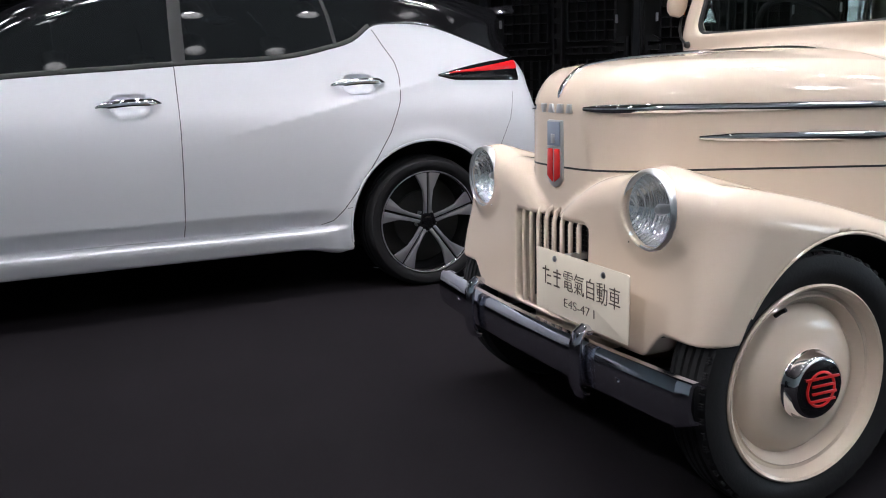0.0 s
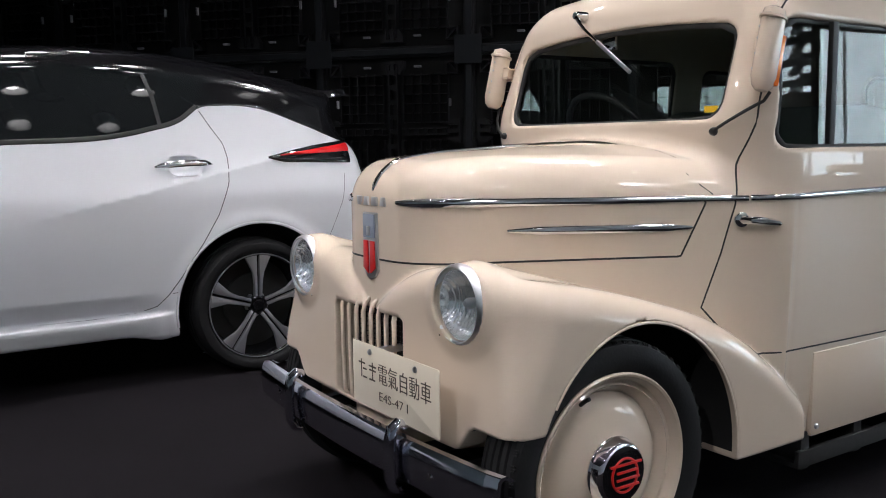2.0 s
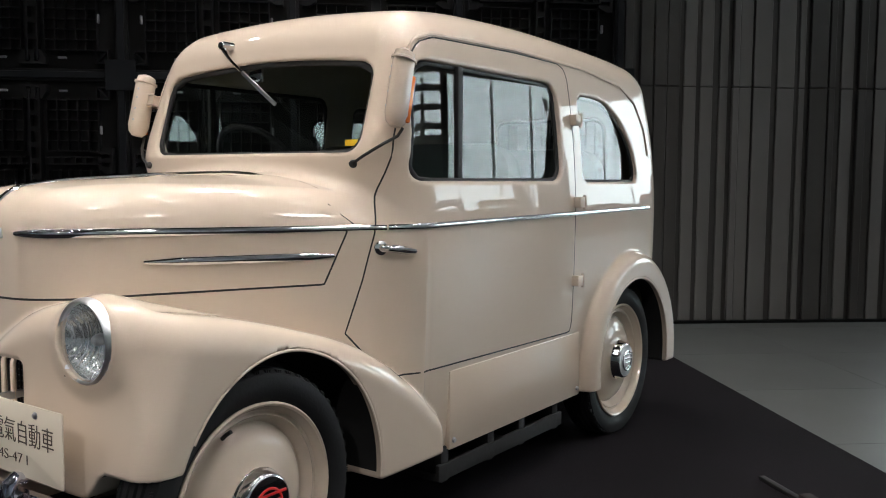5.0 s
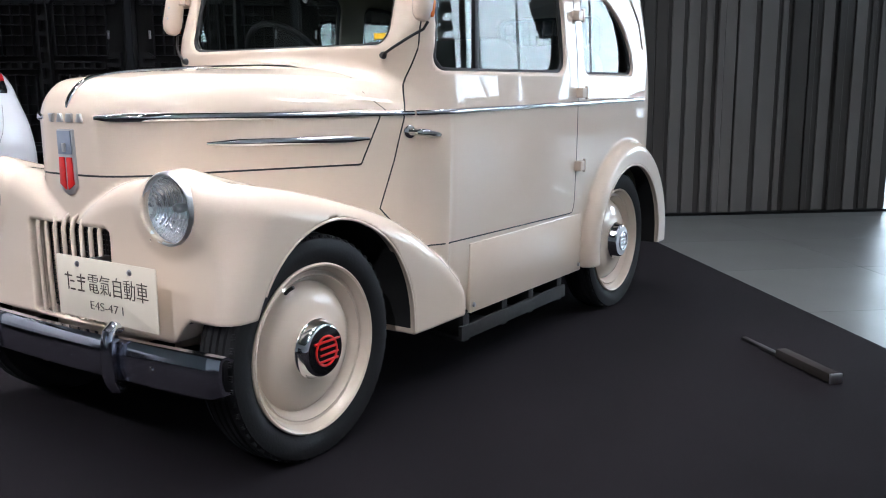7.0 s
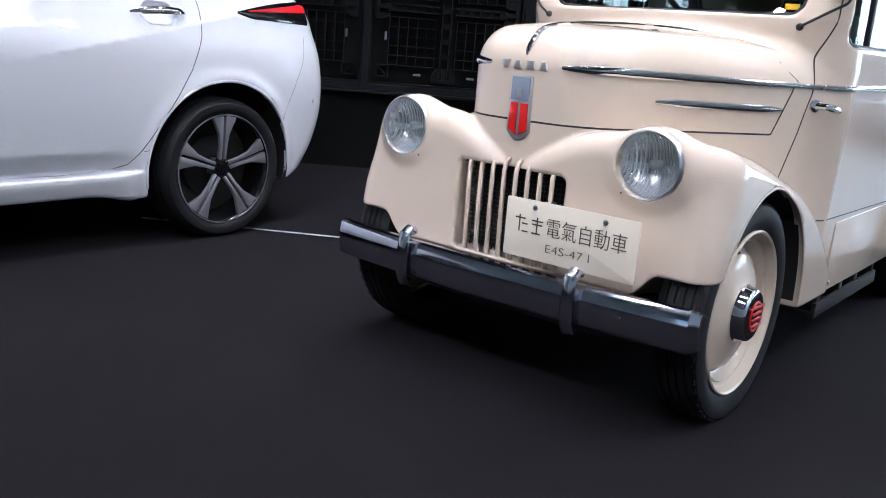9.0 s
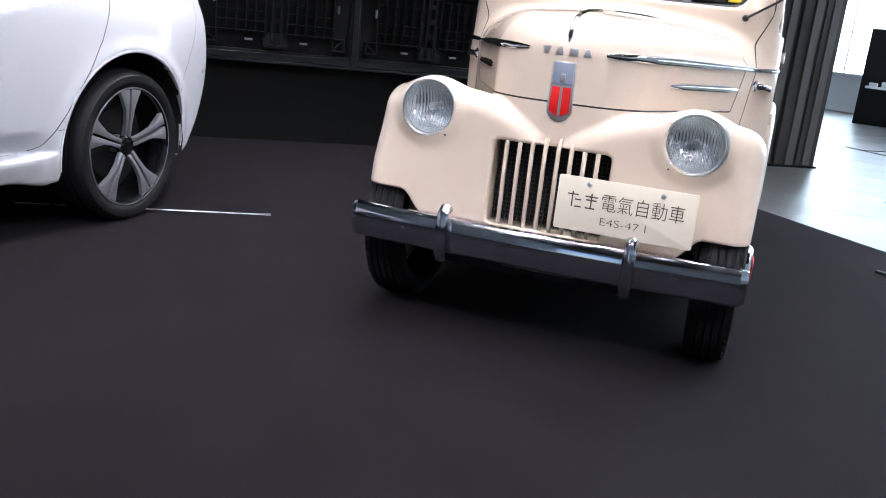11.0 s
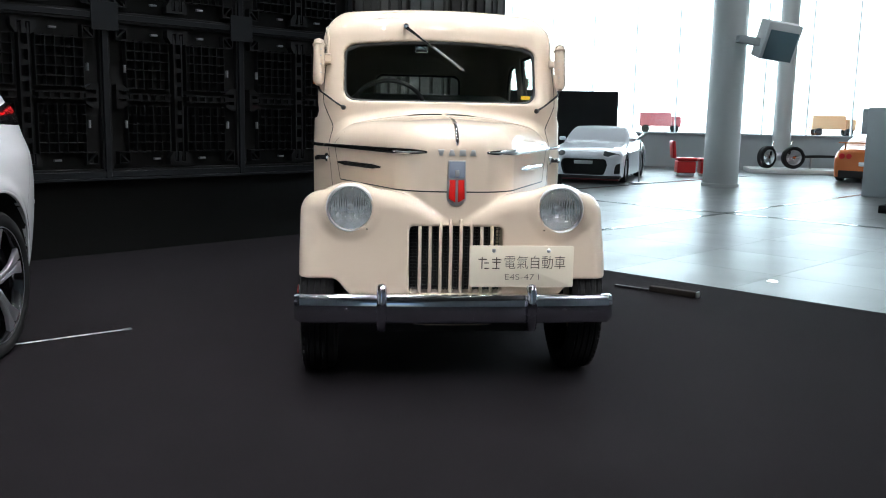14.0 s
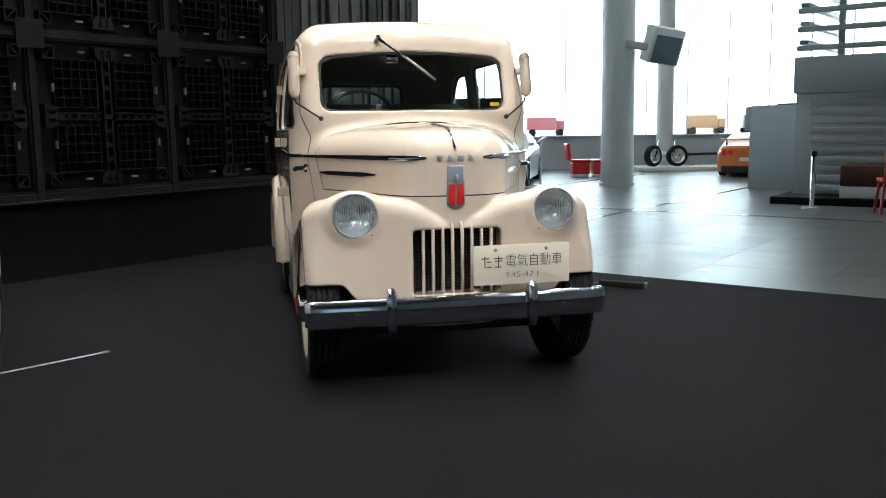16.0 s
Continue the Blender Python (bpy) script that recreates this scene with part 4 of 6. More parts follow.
PRIVACY = material("dark_tinted_glass", (0.012, 0.014, 0.015), 0.03, spec=0.6)
side_glass = black & (ax > 0.40) & (mid[:, 2] < CAR_TOP(mid[:, 1]) - 0.11) & (mid[:, 1] < -0.16) & (mid[:, 1] > -2.0)
rear_glass = black & (mid[:, 1] > 0.45) & (ax < 0.55) & (mid[:, 2] > 1.08)
for name, mask, mats, label in (
    ("body", ~black, [PEARL, UNDER], "pearl white painted body"),
    ("roof", black & ~side_glass & ~rear_glass, [GLOSSBLACK], "gloss black roof and pillars"),
    ("side_window", side_glass & (mid[:, 0] > 0), [PRIVACY], "dark tinted side glass"),
    ("side_window", side_glass & (mid[:, 0] < 0), [PRIVACY], "dark tinted side glass"),
    ("rear_window", rear_glass, [PRIVACY], "dark tinted rear glass"),
):
    part(name, skin_mesh(name, pts, nrm, quads[mask], mats, well[mask].astype(int) if name == "body" else None), None, car, label)


def car_line(line, n, radius, sign=1, flat=0.4, sink=0.0005, taper=None):
    p = along_line(line, n)
    starts = np.stack([np.full(len(p), 1.2 * sign), p[:, 0], p[:, 1]], 1)
    return strip(car_shell, starts, [(-sign, 0, 0)], radius, flat, sink, taper=taper, reach=1.2)


GAP = material("panel_gap_grey", (0.10, 0.10, 0.11), 0.6, spots=0.1)
for sign in (1, -1):
    ys = np.linspace(-2.0, -0.215, 80)
    part("belt_seal", car_line([(y, float(CAR_BELT(y)) + 0.012) for y in ys], 110, 0.012, sign, 0.25), SEAL, car, "satin black belt seal")
    ys = np.linspace(-0.215, 0.50, 50)
    part("roof_edge", car_line([(y, float(CAR_BELT(y)) + 0.006) for y in ys], 70, 0.007, sign, 0.5), GLOSSBLACK, car)
    part("door_gap", car_line([(-1.128, 1.08), (-1.132, 0.80), (-1.138, 0.55), (-1.146, 0.345)], 40, 0.0026, sign), GAP, car)
    part("door_gap", car_line([(-0.205, 1.235), (-0.165, 1.16), (-0.120, 1.085), (-0.110, 1.02), (-0.124, 0.905), (-0.185, 0.76), (-0.262, 0.642), (-0.345, 0.52), (-0.425, 0.414), (-0.475, 0.365), (-0.56, 0.338), (-0.75, 0.333), (-1.146, 0.336), (-1.9, 0.340)], 120, 0.0026, sign), GAP, car)
    part("bumper_gap", car_line([(0.335, 0.535), (0.40, 0.66), (0.47, 0.80), (0.50, 0.93)], 40, 0.0018, sign), GAP, car)
    arch = [radians(-6 + 196 * k / 60) for k in range(61)]
    part("arch_lip", car_line([(0.392 * math.cos(t), 0.325 + 0.392 * math.sin(t)) for t in arch], 90, 0.0065, sign, 0.7), PEARL, car)
    part("arch_liner", lathe([(0.389, 0.0), (0.386, -0.10)], 60, "x", a0=radians(-12), a1=radians(192)), UNDER, car, m=pose(0.845 * sign, 0, 0.325, 0, 0, 0 if sign > 0 else 180))
    part("sill_line", car_line([(-0.41, 0.420), (-0.362, 0.424)], 12, 0.0018, sign), GAP, car)
    # upright trims on the glass
    part("window_pillar", car_line([(-0.395, 1.165), (-0.410, 1.30), (-0.435, 1.40)], 20, 0.010, sign, 0.3), SEAL, car)
    part("window_pillar", car_line([(-1.105, 1.095), (-1.10, 1.25), (-1.09, 1.42)], 20, 0.030, sign, 0.10), SEAL, car)
    # tail lamp: black housing with a red blade
    def outline_strip(outline, n_in=9):
        """A patch that lies on the flank inside an outline of y, top and bottom."""
        bm = bmesh.new()
        grid = []
        for y, z0, z1 in outline:
            zs = np.linspace(z0, z1, n_in)
            grid.append([(1.2 * sign, y, z) for z in zs])
        flat = [p for row in grid for p in row]
        q, nr = to_surface(car_shell, flat, [(-sign, 0, 0)], 1.25)
        q = q.reshape(len(grid), n_in, 3)
        nr = nr.reshape(len(grid), n_in, 3)
        bulge = np.sin(np.linspace(0, np.pi, n_in)) ** 0.5
        vs = [[bm.verts.new(q[i][j] + nr[i][j] * (lift * bulge[j] + 0.001)) for j in range(n_in)] for i in range(len(grid))]
        for a, b in zip(vs, vs[1:]):
            for j in range(n_in - 1):
                bm.faces.new((a[j], a[j + 1], b[j + 1], b[j]))
        return bm

    ts = np.linspace(0, 1, 16)
    lift = 0.006
    lamp_rows = [(0.088 + 0.46 * t, 1.013 - 0.012 * t - 0.018 * min(1, t * 6), 1.020 + 0.076 * t + 0.010 * math.sin(math.pi * t)) for t in ts]
    tail = part("tail_lamp", outline_strip(lamp_rows), GLOSSBLACK, car, "black boomerang tail lamp with a red blade")
    lift = 0.011
    red_rows = [(0.150 + 0.40 * t, 1.022 + 0.012 * t - 0.002, 1.027 + 0.060 * t) for t in ts]
    part("red_lens", outline_strip(red_rows, 7), material("red_lamp_lens", (0.72, 0.015, 0.02), 0.12, coat=0.8), tail, "translucent red lens")
    # chrome door handles
    for yc, zc, tilt in ((-0.315, 0.985, 0.0), (-1.325, 0.925, 0.01)):
        line = np.linspace(-0.135, 0.125, 22)
        bow = [0.006 + 0.028 * math.sin(math.pi * k / 21) ** 0.6 for k in range(22)]
        q, nr = to_surface(car_shell, [(1.2 * sign, yc + d, zc + 0.03 * d + tilt * d) for d in line], [(-sign, 0, 0)], 1.2)
        taper = [min(1, 0.30 + 5 * min(k / 21 * 0.8, 1 - k / 21)) for k in range(22)]
        handle = part("door_handle", tube([q[k] + nr[k] * bow[k] for k in range(22)], 0.016, 10, flat=0.7, ups=nr, taper=taper), CHROME, car, "chrome door handle over a cupped recess")
    # reflector and sensor on the rear bumper
    q, nr = to_surface(car_shell, [(1.2 * sign, 0.57, 0.62)], [(-sign, 0, 0)], 1.2)
    part("sensor", lathe([(0, 0.003), (0.008, 0.003), (0.011, 0.0)], 14, "x"), SILVER, car, m=Matrix.Translation(q[0]) @ Vector((sign, 0, 0)).rotation_difference(Vector(nr[0])).to_matrix().to_4x4() @ pose(0, 0, 0, 0, 0, 0 if sign > 0 else 180))
    if sign > 0:
        q, nr = to_surface(car_shell, [(1.2, -2.015, 0.49)], [(-1, 0, 0)], 1.2)
        lettering("Zero Emission", 0.030, 0.235, pose(q[0][0] + 0.004, -2.015, 0.49, 90, 0, 90), "door_badge", SILVER, car)
part("roof_spoiler", prism([(-0.52, 0.0), (0.52, 0.0), (0.48, 0.045), (-0.48, 0.045)], 0.16, bevel=0.012), GLOSSBLACK, car, "", pose(0, 0.52, 1.315, 6, 0, 0))
part("aerial", tube([(0.0, 0.30, 1.41), (0.0, 0.42, 1.50)], 0.004, 8, taper=[1.4, 0.6]), SEAL, car, "short black roof aerial")

WHEEL_CUT = material("machined_alloy", (0.46, 0.46, 0.50), 0.34, metal=0.75)


def car_wheel(m):
    wheel = part("wheel", mesh_of("tyre", lathe([(0.246, 0.085), (0.257, 0.098), (0.276, 0.106), (0.297, 0.102), (0.311, 0.086), (0.3155, 0.070), (0.3185, 0.055), (0.312, 0.053), (0.312, 0.045), (0.3195, 0.043), (0.3205, 0.018), (0.314, 0.016), (0.314, 0.008), (0.3205, 0.006), (0.3205, -0.040), (0.314, -0.043), (0.3185, -0.055), (0.311, -0.086), (0.276, -0.106), (0.246, -0.085)], 96, "x"), RUBBER), None, car, "black low-profile tyre on a five-spoke alloy wheel", m)
    part("rim", lathe([(0.245, 0.088), (0.249, 0.094), (0.247, 0.097), (0.241, 0.093), (0.234, 0.078), (0.226, 0.03), (0.218, -0.05), (0.21, -0.06)], 72, "x"), GLOSSBLACK, wheel, "gloss black rim with a bright lip")
    part("rim_lip", lathe([(0.2495, 0.0935), (0.2475, 0.098), (0.244, 0.0975)], 72, "x"), WHEEL_CUT, wheel)
    # brake disc takes black, the shade inside the wheel put into its colour
    part("brake_disc", lathe([(0.05, -0.005), (0.145, -0.005), (0.145, -0.02), (0.05, -0.02)], 48, "x", closed=True), UNDER, wheel)
    part("drum", lathe([(0.0, -0.03), (0.215, -0.035)], 36, "x"), UNDER, wheel)
    hub = part("hub", lathe([(0.045, 0.020), (0.052, 0.045), (0.048, 0.066), (0.036, 0.074), (0.034, 0.070), (0, 0.071)], 36, "x"), GLOSSBLACK, wheel)
    part("centre_cap", lathe([(0.030, 0.0715), (0.026, 0.077), (0, 0.079)], 30, "x"), GLOSSBLACK, hub)
    for k in range(5):
        turn = Matrix.Rotation(radians(90 + 72 * k + 0), 4, "X")
        for side in (1, -1):
            outline = [(0.004 * side, 0.040), (0.020 * side, 0.042), (0.020 * side, 0.10), (0.027 * side, 0.155), (0.050 * side, 0.205), (0.066 * side, 0.236), (0.034 * side, 0.244), (0.006 * side, 0.246), (0.0055 * side, 0.12)]
            bm = prism(outline, 0.020, bevel=0.003)
            for v in bm.verts:
                v.co = Vector((0.090 - v.co.y - 0.55 * max(0, 0.2 - v.co.z) ** 2, v.co.x, v.co.z))
            bmesh.ops.transform(bm, matrix=turn @ Matrix.Rotation(radians(-90), 4, "X"), verts=list(bm.verts))
            part("spoke", bm, WHEEL_CUT, wheel)
        bm = box(0.046, 0.068, -0.006, 0.006, 0.045, 0.240, 0.002)
        bmesh.ops.transform(bm, matrix=turn @ Matrix.Rotation(radians(-90), 4, "X"), verts=list(bm.verts))
        part("spoke_channel", bm, GLOSSBLACK, wheel)
        a = radians(72 * k + 36 + 90)
        part("wheel_nut", lathe([(0, 0.056), (0.008, 0.056), (0.010, 0.050), (0.010, 0.03)], 6, "x"), STEEL, wheel, m=Matrix.Translation((0, 0.048 * math.cos(a), 0.048 * math.sin(a))))
    return wheel


car_wheel(pose(0.775, 0, 0.320))
car_wheel(pose(-0.775, 0, 0.320, 0, 0, 180))
car_wheel(pose(0.775, -2.70, 0.320))
car_wheel(pose(-0.775, -2.70, 0.320, 0, 0, 180))
part("rear_axle", tube([(-0.7, 0, 0.30), (0.7, 0, 0.30)], 0.05, 10), UNDER, car)
part("floor_pan", box(-0.60, 0.60, -3.3, 0.55, 0.19, 0.25, 0.02), UNDER, car)

# ---- the hall ----
def tile_material():
    m = material("grey_stone_tile", (0.125, 0.131, 0.128), 0.36, spec=0.30, spots=0.10, scale=1.3, rough_var=0.10, bump=0.0003, bump_scale=30)
    nt = m.node_tree
    b = nt.nodes["Principled BSDF"]
    old = b.inputs["Base Color"].links[0].from_socket
    info = nt.nodes.new("ShaderNodeObjectInfo")
    ramp = nt.nodes.new("ShaderNodeMapRange")
    ramp.inputs[3].default_value, ramp.inputs[4].default_value = 0.86, 1.12
    nt.links.new(info.outputs["Random"], ramp.inputs[0])
    mul = nt.nodes.new("ShaderNodeVectorMath")
    mul.operation = "MULTIPLY"
    nt.links.new(old, mul.inputs[0])
    nt.links.new(ramp.outputs[0], mul.inputs[1])
    nt.links.new(mul.outputs[0], b.inputs["Base Color"])
    return m


TILE = tile_material()
GROUT = material("grey_floor_base", (0.125, 0.13, 0.13), 0.42, spec=0.32, spots=0.1, scale=2, rough_var=0.1)
RIBBED = material("grey_ribbed_panel", (0.066, 0.061, 0.055), 0.42, spots=0.10, scale=2, rough_var=0.1, bump=0.0004)
RIBBED_PALE = material("pale_grey_ribbed_panel", (0.165, 0.156, 0.145), 0.42, spots=0.10, scale=2, rough_var=0.1, bump=0.0004)
PALEGREY = material("pale_grey_paint", (0.42, 0.45, 0.46), 0.5, spots=0.06, scale=3, bump=0.0003)
WHITE = material("white_paint", (0.75, 0.76, 0.76), 0.5, spots=0.04, scale=3)
CEIL = material("dark_ceiling_paint", (0.03, 0.03, 0.03), 0.9, spots=0.1)
COLUMN = material("pale_column_paint", (0.55, 0.57, 0.56), 0.45, spots=0.05, scale=2, rough_var=0.1)
REDPLASTIC = material("red_plastic", (0.60, 0.02, 0.02), 0.35, spots=0.05)

floor = solid("floor", box(-34, 44, -34, 44, -0.25, -0.004), GROUT, "polished grey tiled showroom floor", "floor", kind="structure", smooth=False)

# carpet: one black sheet that ends at the screen and along one straight edge
bm = bmesh.new()
nu, nv = 60, 60
grid = []
for i in range(nu + 1):
    row = []
    for j in range(nv + 1):
        q = Vector((-0.56, 4.50, 0)) + Vector((0.666, -0.746, 0)) * (11 * j / nv - 0.03)
        p = q - ALONG * (13 * i / nu)
        row.append(bm.verts.new((p.x, p.y, 0.006 + 0.0012 * noise.noise((p.x * 1.3, p.y * 1.3, 0)))))
    grid.append(row)
for i in range(nu):
    for j in range(nv):
        bm.faces.new((grid[i][j], grid[i + 1][j], grid[i + 1][j + 1], grid[i][j + 1]))
rim = [grid[0][j] for j in range(nv + 1)]
low = [bm.verts.new((v.co.x, v.co.y, -0.003)) for v in rim]
for j in range(nv):
    bm.faces.new((rim[j], rim[j + 1], low[j + 1], low[j]))
solid("carpet", bm, CARPET, "black needle-felt carpet laid over the showroom floor", "carpet", kind="structure")

# dark screen wall with pallets mounted on it
wall_1 = solid("wall_1", box(-13, 0.0, 0.0, 0.18, 0, 9.0), DARKPAINT, "matt black screen wall behind the cars", "wall", wall_pose(0, 0), kind="structure", smooth=False)
STEP = 1.125


def pallet(m):
    ob = thing("plastic_pallet", "black ribbed plastic pallet mounted upright on the screen wall", "pallet", m, "pallets on the screen wall")
    frame_bm = None
    for s in (-1, 1):
        frame_bm = box(s * 0.535 - 0.012, s * 0.535 + 0.012, -0.05, 0.0, -0.545, 0.545, 0.003, 1, bm=frame_bm)
        frame_bm = box(-0.545, 0.545, -0.05, 0.0, s * 0.535 - 0.012, s * 0.535 + 0.012, 0.003, 1, bm=frame_bm)
    part("rim", frame_bm, PLASTIC, ob, smooth=False)
    spine = None
    for s in (-1, 1):
        spine = box(s * 0.030 - 0.006, s * 0.030 + 0.006, -0.075, 0.0, -0.47, 0.47, bm=spine)
    for k in range(9):
        spine = box(-0.030, 0.030, -0.07, -0.058, -0.44 + 0.105 * k, -0.405 + 0.105 * k, bm=spine)
    part("spine", spine, PLASTIC, ob, smooth=False)
    for sx in (-1, 1):
        bar = None
        for z in (-0.022, 0.022):
            bar = box(min(sx * 0.06, sx * 0.42), max(sx * 0.06, sx * 0.42), -0.075, 0.0, z - 0.005, z + 0.005, bm=bar)
        for k in range(5):
            x = sx * (0.10 + 0.07 * k)
            bar = box(x - 0.014, x + 0.014, -0.07, -0.060, -0.02, 0.02, bm=bar)
        part("cross_bar", bar, PLASTIC, ob, smooth=False)
        for sz in (-1, 1):
            cell = None
            for k in range(6):
                x = sx * (0.075 + 0.066 * k)
                cell = box(x - 0.003, x + 0.003, -0.065, 0.0, min(sz * 0.06, sz * 0.41), max(sz * 0.06, sz * 0.41), bm=cell)
            for k in range(6):
                z = sz * (0.065 + 0.067 * k)
                cell = box(min(sx * 0.07, sx * 0.41), max(sx * 0.07, sx * 0.41), -0.068, 0.0, z - 0.003, z + 0.003, bm=cell)
            part("rib_panel", cell, PLASTIC, ob, smooth=False)
            corner = None
            cx, cz = sx * 0.44, sz * 0.445
            for d in (-0.04, 0.04):
                corner = box(cx + d - 0.005, cx + d + 0.005, -0.075, 0, cz - 0.045, cz + 0.045, bm=corner)
                corner = box(cx - 0.045, cx + 0.045, -0.075, 0, cz + d - 0.005, cz + d + 0.005, bm=corner)
            corner = merge(corner, box(-0.052, 0.052, -0.07, -0.03, -0.005, 0.005), Matrix.Translation((cx, 0, cz)) @ Matrix.Rotation(radians(45 * sx * sz), 4, "Y"))
            part("corner_bracket", corner, PLASTIC, ob, smooth=False)
            part("clip", box(sx * 0.425 - 0.007, sx * 0.425 + 0.007, -0.084, -0.06, sz * 0.20 - 0.028, sz * 0.20 + 0.028, 0.002, 1), CLIP, ob, "pale grey clip", smooth=False)
            part("clip", box(sx * 0.19 - 0.026, sx * 0.19 + 0.026, -0.084, -0.06, sz * 0.455 - 0.007, sz * 0.455 + 0.007, 0.002, 1), CLIP, ob, "pale grey clip", smooth=False)
        part("side_bracket", fan_bracket(sx * 0.45, 0.0, 90 if sx > 0 else -90), PLASTIC, ob, smooth=False)
    for sz in (-1, 1):
        part("end_bracket", fan_bracket(0.0, sz * 0.45, 0 if sz > 0 else 180), PLASTIC, ob, smooth=False)
    part("backing", box(-0.53, 0.53, -0.012, -0.002, -0.53, 0.53), DARKPAINT, ob, smooth=False)
    return ob


def fan_bracket(x, z, turn):
    """A comb-shaped gusset."""
    half = [(0.085, 0.047), (0.085, 0.0), (0.055, -0.047), (0.042, -0.047), (0.042, 0.030), (0.014, 0.030), (0.014, -0.047)]
    outline = half + [(-u, v) for u, v in half[::-1]]
    return prism(outline, -0.08, Matrix.Translation((x, 0, z)) @ Matrix.Rotation(radians(turn), 4, "Y"))


CLIP = material("pale_clip_plastic", (0.22, 0.23, 0.24), 0.5, spots=0.1)
first = pallet(wall_pose(0.02 - STEP * 0.5, 0.03, 0.60 + STEP * 0.5))
for col in range(9):
    for row in range(4):
        if col or row:
            copy_thing(first, wall_pose(0.02 - STEP * (col + 0.5), 0.03, 0.60 + STEP * (row + 0.5)))
MULLION = material("blue_grey_steel", (0.009, 0.0105, 0.0125), 0.55, spots=0.15, scale=5, spec=0.16)
screen_frame = thing("screen_frame", "slate grey steel frame that holds the pallets", "frame", wall_pose(0, 0), kind="structure")
for col in range(10):
    a = 0.02 - STEP * col
    part("upright", box(a - 0.022, a + 0.022, -0.10, -0.002, 0.56, 5.1, 0.003, 1), MULLION, screen_frame, smooth=False)
for row in range(5):
    z = 0.60 + STEP * row
    part("rail", box(-10.1, 0.04, -0.095, -0.004, z - 0.022, z + 0.022, 0.003, 1), MULLION, screen_frame, smooth=False)
    if 0 < row < 4:
        for col in range(10):
            a = 0.02 - STEP * col
            part("joint_plate", box(a - 0.10, a + 0.10, -0.112, -0.105, z - 0.10, z + 0.10, 0.002, 1), MULLION, screen_frame, smooth=False)
part("foot_rail", box(-10.1, 0.03, -0.11, 0.0, 0.555, 0.575, 0.003, 1), MULLION, screen_frame, smooth=False)

# ribbed grey wall beside the screen, with one level joint
wall_2 = solid("wall_2", box(-0.2, 2.36, 0.10, 0.34, 0, 9.0), RIBBED, "grey vertically ribbed wall panel", "wall", wall_pose(0, 0), kind="structure", smooth=False)
rng = random.Random(4)
a = 0.0
while a < 2.33:
    w = rng.choice((0.045, 0.06, 0.09, 0.13))
    d = rng.uniform(0.010, 0.035)
    tone = rng.choice((RIBBED, RIBBED_PALE))
    for z0, z1 in ((0.02, 1.722), (1.732, 4.3)):
        part("slat", box(a, min(a + w, 2.35), 0.10 - d, 0.10, z0, z1, 0.003, 1), tone, wall_2, smooth=False)
    a += w + rng.choice((0.004, 0.02, 0.035, 0.05))
# shade along the foot of the ribbed wall, made as a thin black strip
solid("foot_shade_strip", box(0.04, 2.36, 0.055, 0.098, 0, 0.018), DARKPAINT, "black strip standing in for shade at the foot of the ribbed wall", "trim", wall_pose(0, 0), kind="structure", smooth=False)

# window front far across the hall
WIN = Vector((7.45, 16.35, 0))
WDIR = Vector((0.968, -0.25, 0)).normalized()
WTURN = math.degrees(math.atan2(WDIR.y, WDIR.x))
win_m = pose(WIN.x, WIN.y, 0, 0, 0, WTURN)
solid("wall_3", box(-9.5, 16, 0, 0.25, 0, 0.76), PALEGREY, "low grey wall under the shop windows", "wall", win_m, kind="structure", smooth=False)
solid("window_sill", box(-9.5, 16, -0.06, 0.28, 0.764, 0.80, 0.006), PALEGREY, "pale window sill", "sill", win_m, kind="structure")
ALU = material("pale_aluminium", (0.84, 0.86, 0.87), 0.4, metal=0.1, spots=0.04)
solid("wall_8", box(-9.5, 16, 0, 0.25, 4.803, 9.0), PALEGREY, "plain grey wall above the shop windows", "wall", win_m, kind="structure", smooth=False)
window_1 = thing("window_1", "tall shop window with slim pale aluminium mullions", "window", win_m, kind="structure")
for k in range(27):
    x = -9.4 + 0.975 * k
    part("mullion", box(x - 0.014, x + 0.014, 0.05, 0.16, 0.80, 4.8, 0.004, 1), ALU, window_1, smooth=False)
    if k < 26:
        glass_pane = part("pane", box(x + 0.014, x + 0.961, 0.105, 0.115, 0.80, 4.8), SHOWGLASS, window_1, smooth=False)
        glass_pane.visible_shadow = False
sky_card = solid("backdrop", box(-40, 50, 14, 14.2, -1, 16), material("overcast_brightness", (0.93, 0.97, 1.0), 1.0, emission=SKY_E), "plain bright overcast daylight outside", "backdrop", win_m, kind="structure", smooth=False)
solid("ground", box(-40, 50, 0.3, 14, -0.3, -0.02), material("pale_paving", (0.5, 0.5, 0.5), 0.8, spots=0.1), "pale paving outside the windows", "ground", win_m, kind="structure", smooth=False)

# the rest of the hall's shell; unseen walls 4, 5 and high ceiling pale for bounce
solid("wall_4", box(-13.3, -13, -13, 0.2, 0, 9.0), PALEGREY, "plain grey end wall, out of view, added to close the hall and bounce light", "wall", wall_pose(0, 0), kind="structure", smooth=False)
solid("wall_5", box(-13, 26, -16.3, -16, 0, 9.0), PALEGREY, "plain grey wall behind the camera, added to close the hall and bounce light", "wall", wall_pose(0, 0), kind="structure", smooth=False)
solid("wall_6", box(16, 16.3, -22, 0, 0, 9.0), PALEGREY, "plain grey side wall", "wall", win_m, kind="structure", smooth=False)
solid("wall_7", box(2.06, 2.36, 0.35, 14, 0, 9.0), PALEGREY, "plain return wall behind the ribbed panel", "wall", wall_pose(0, 0), kind="structure", smooth=False)
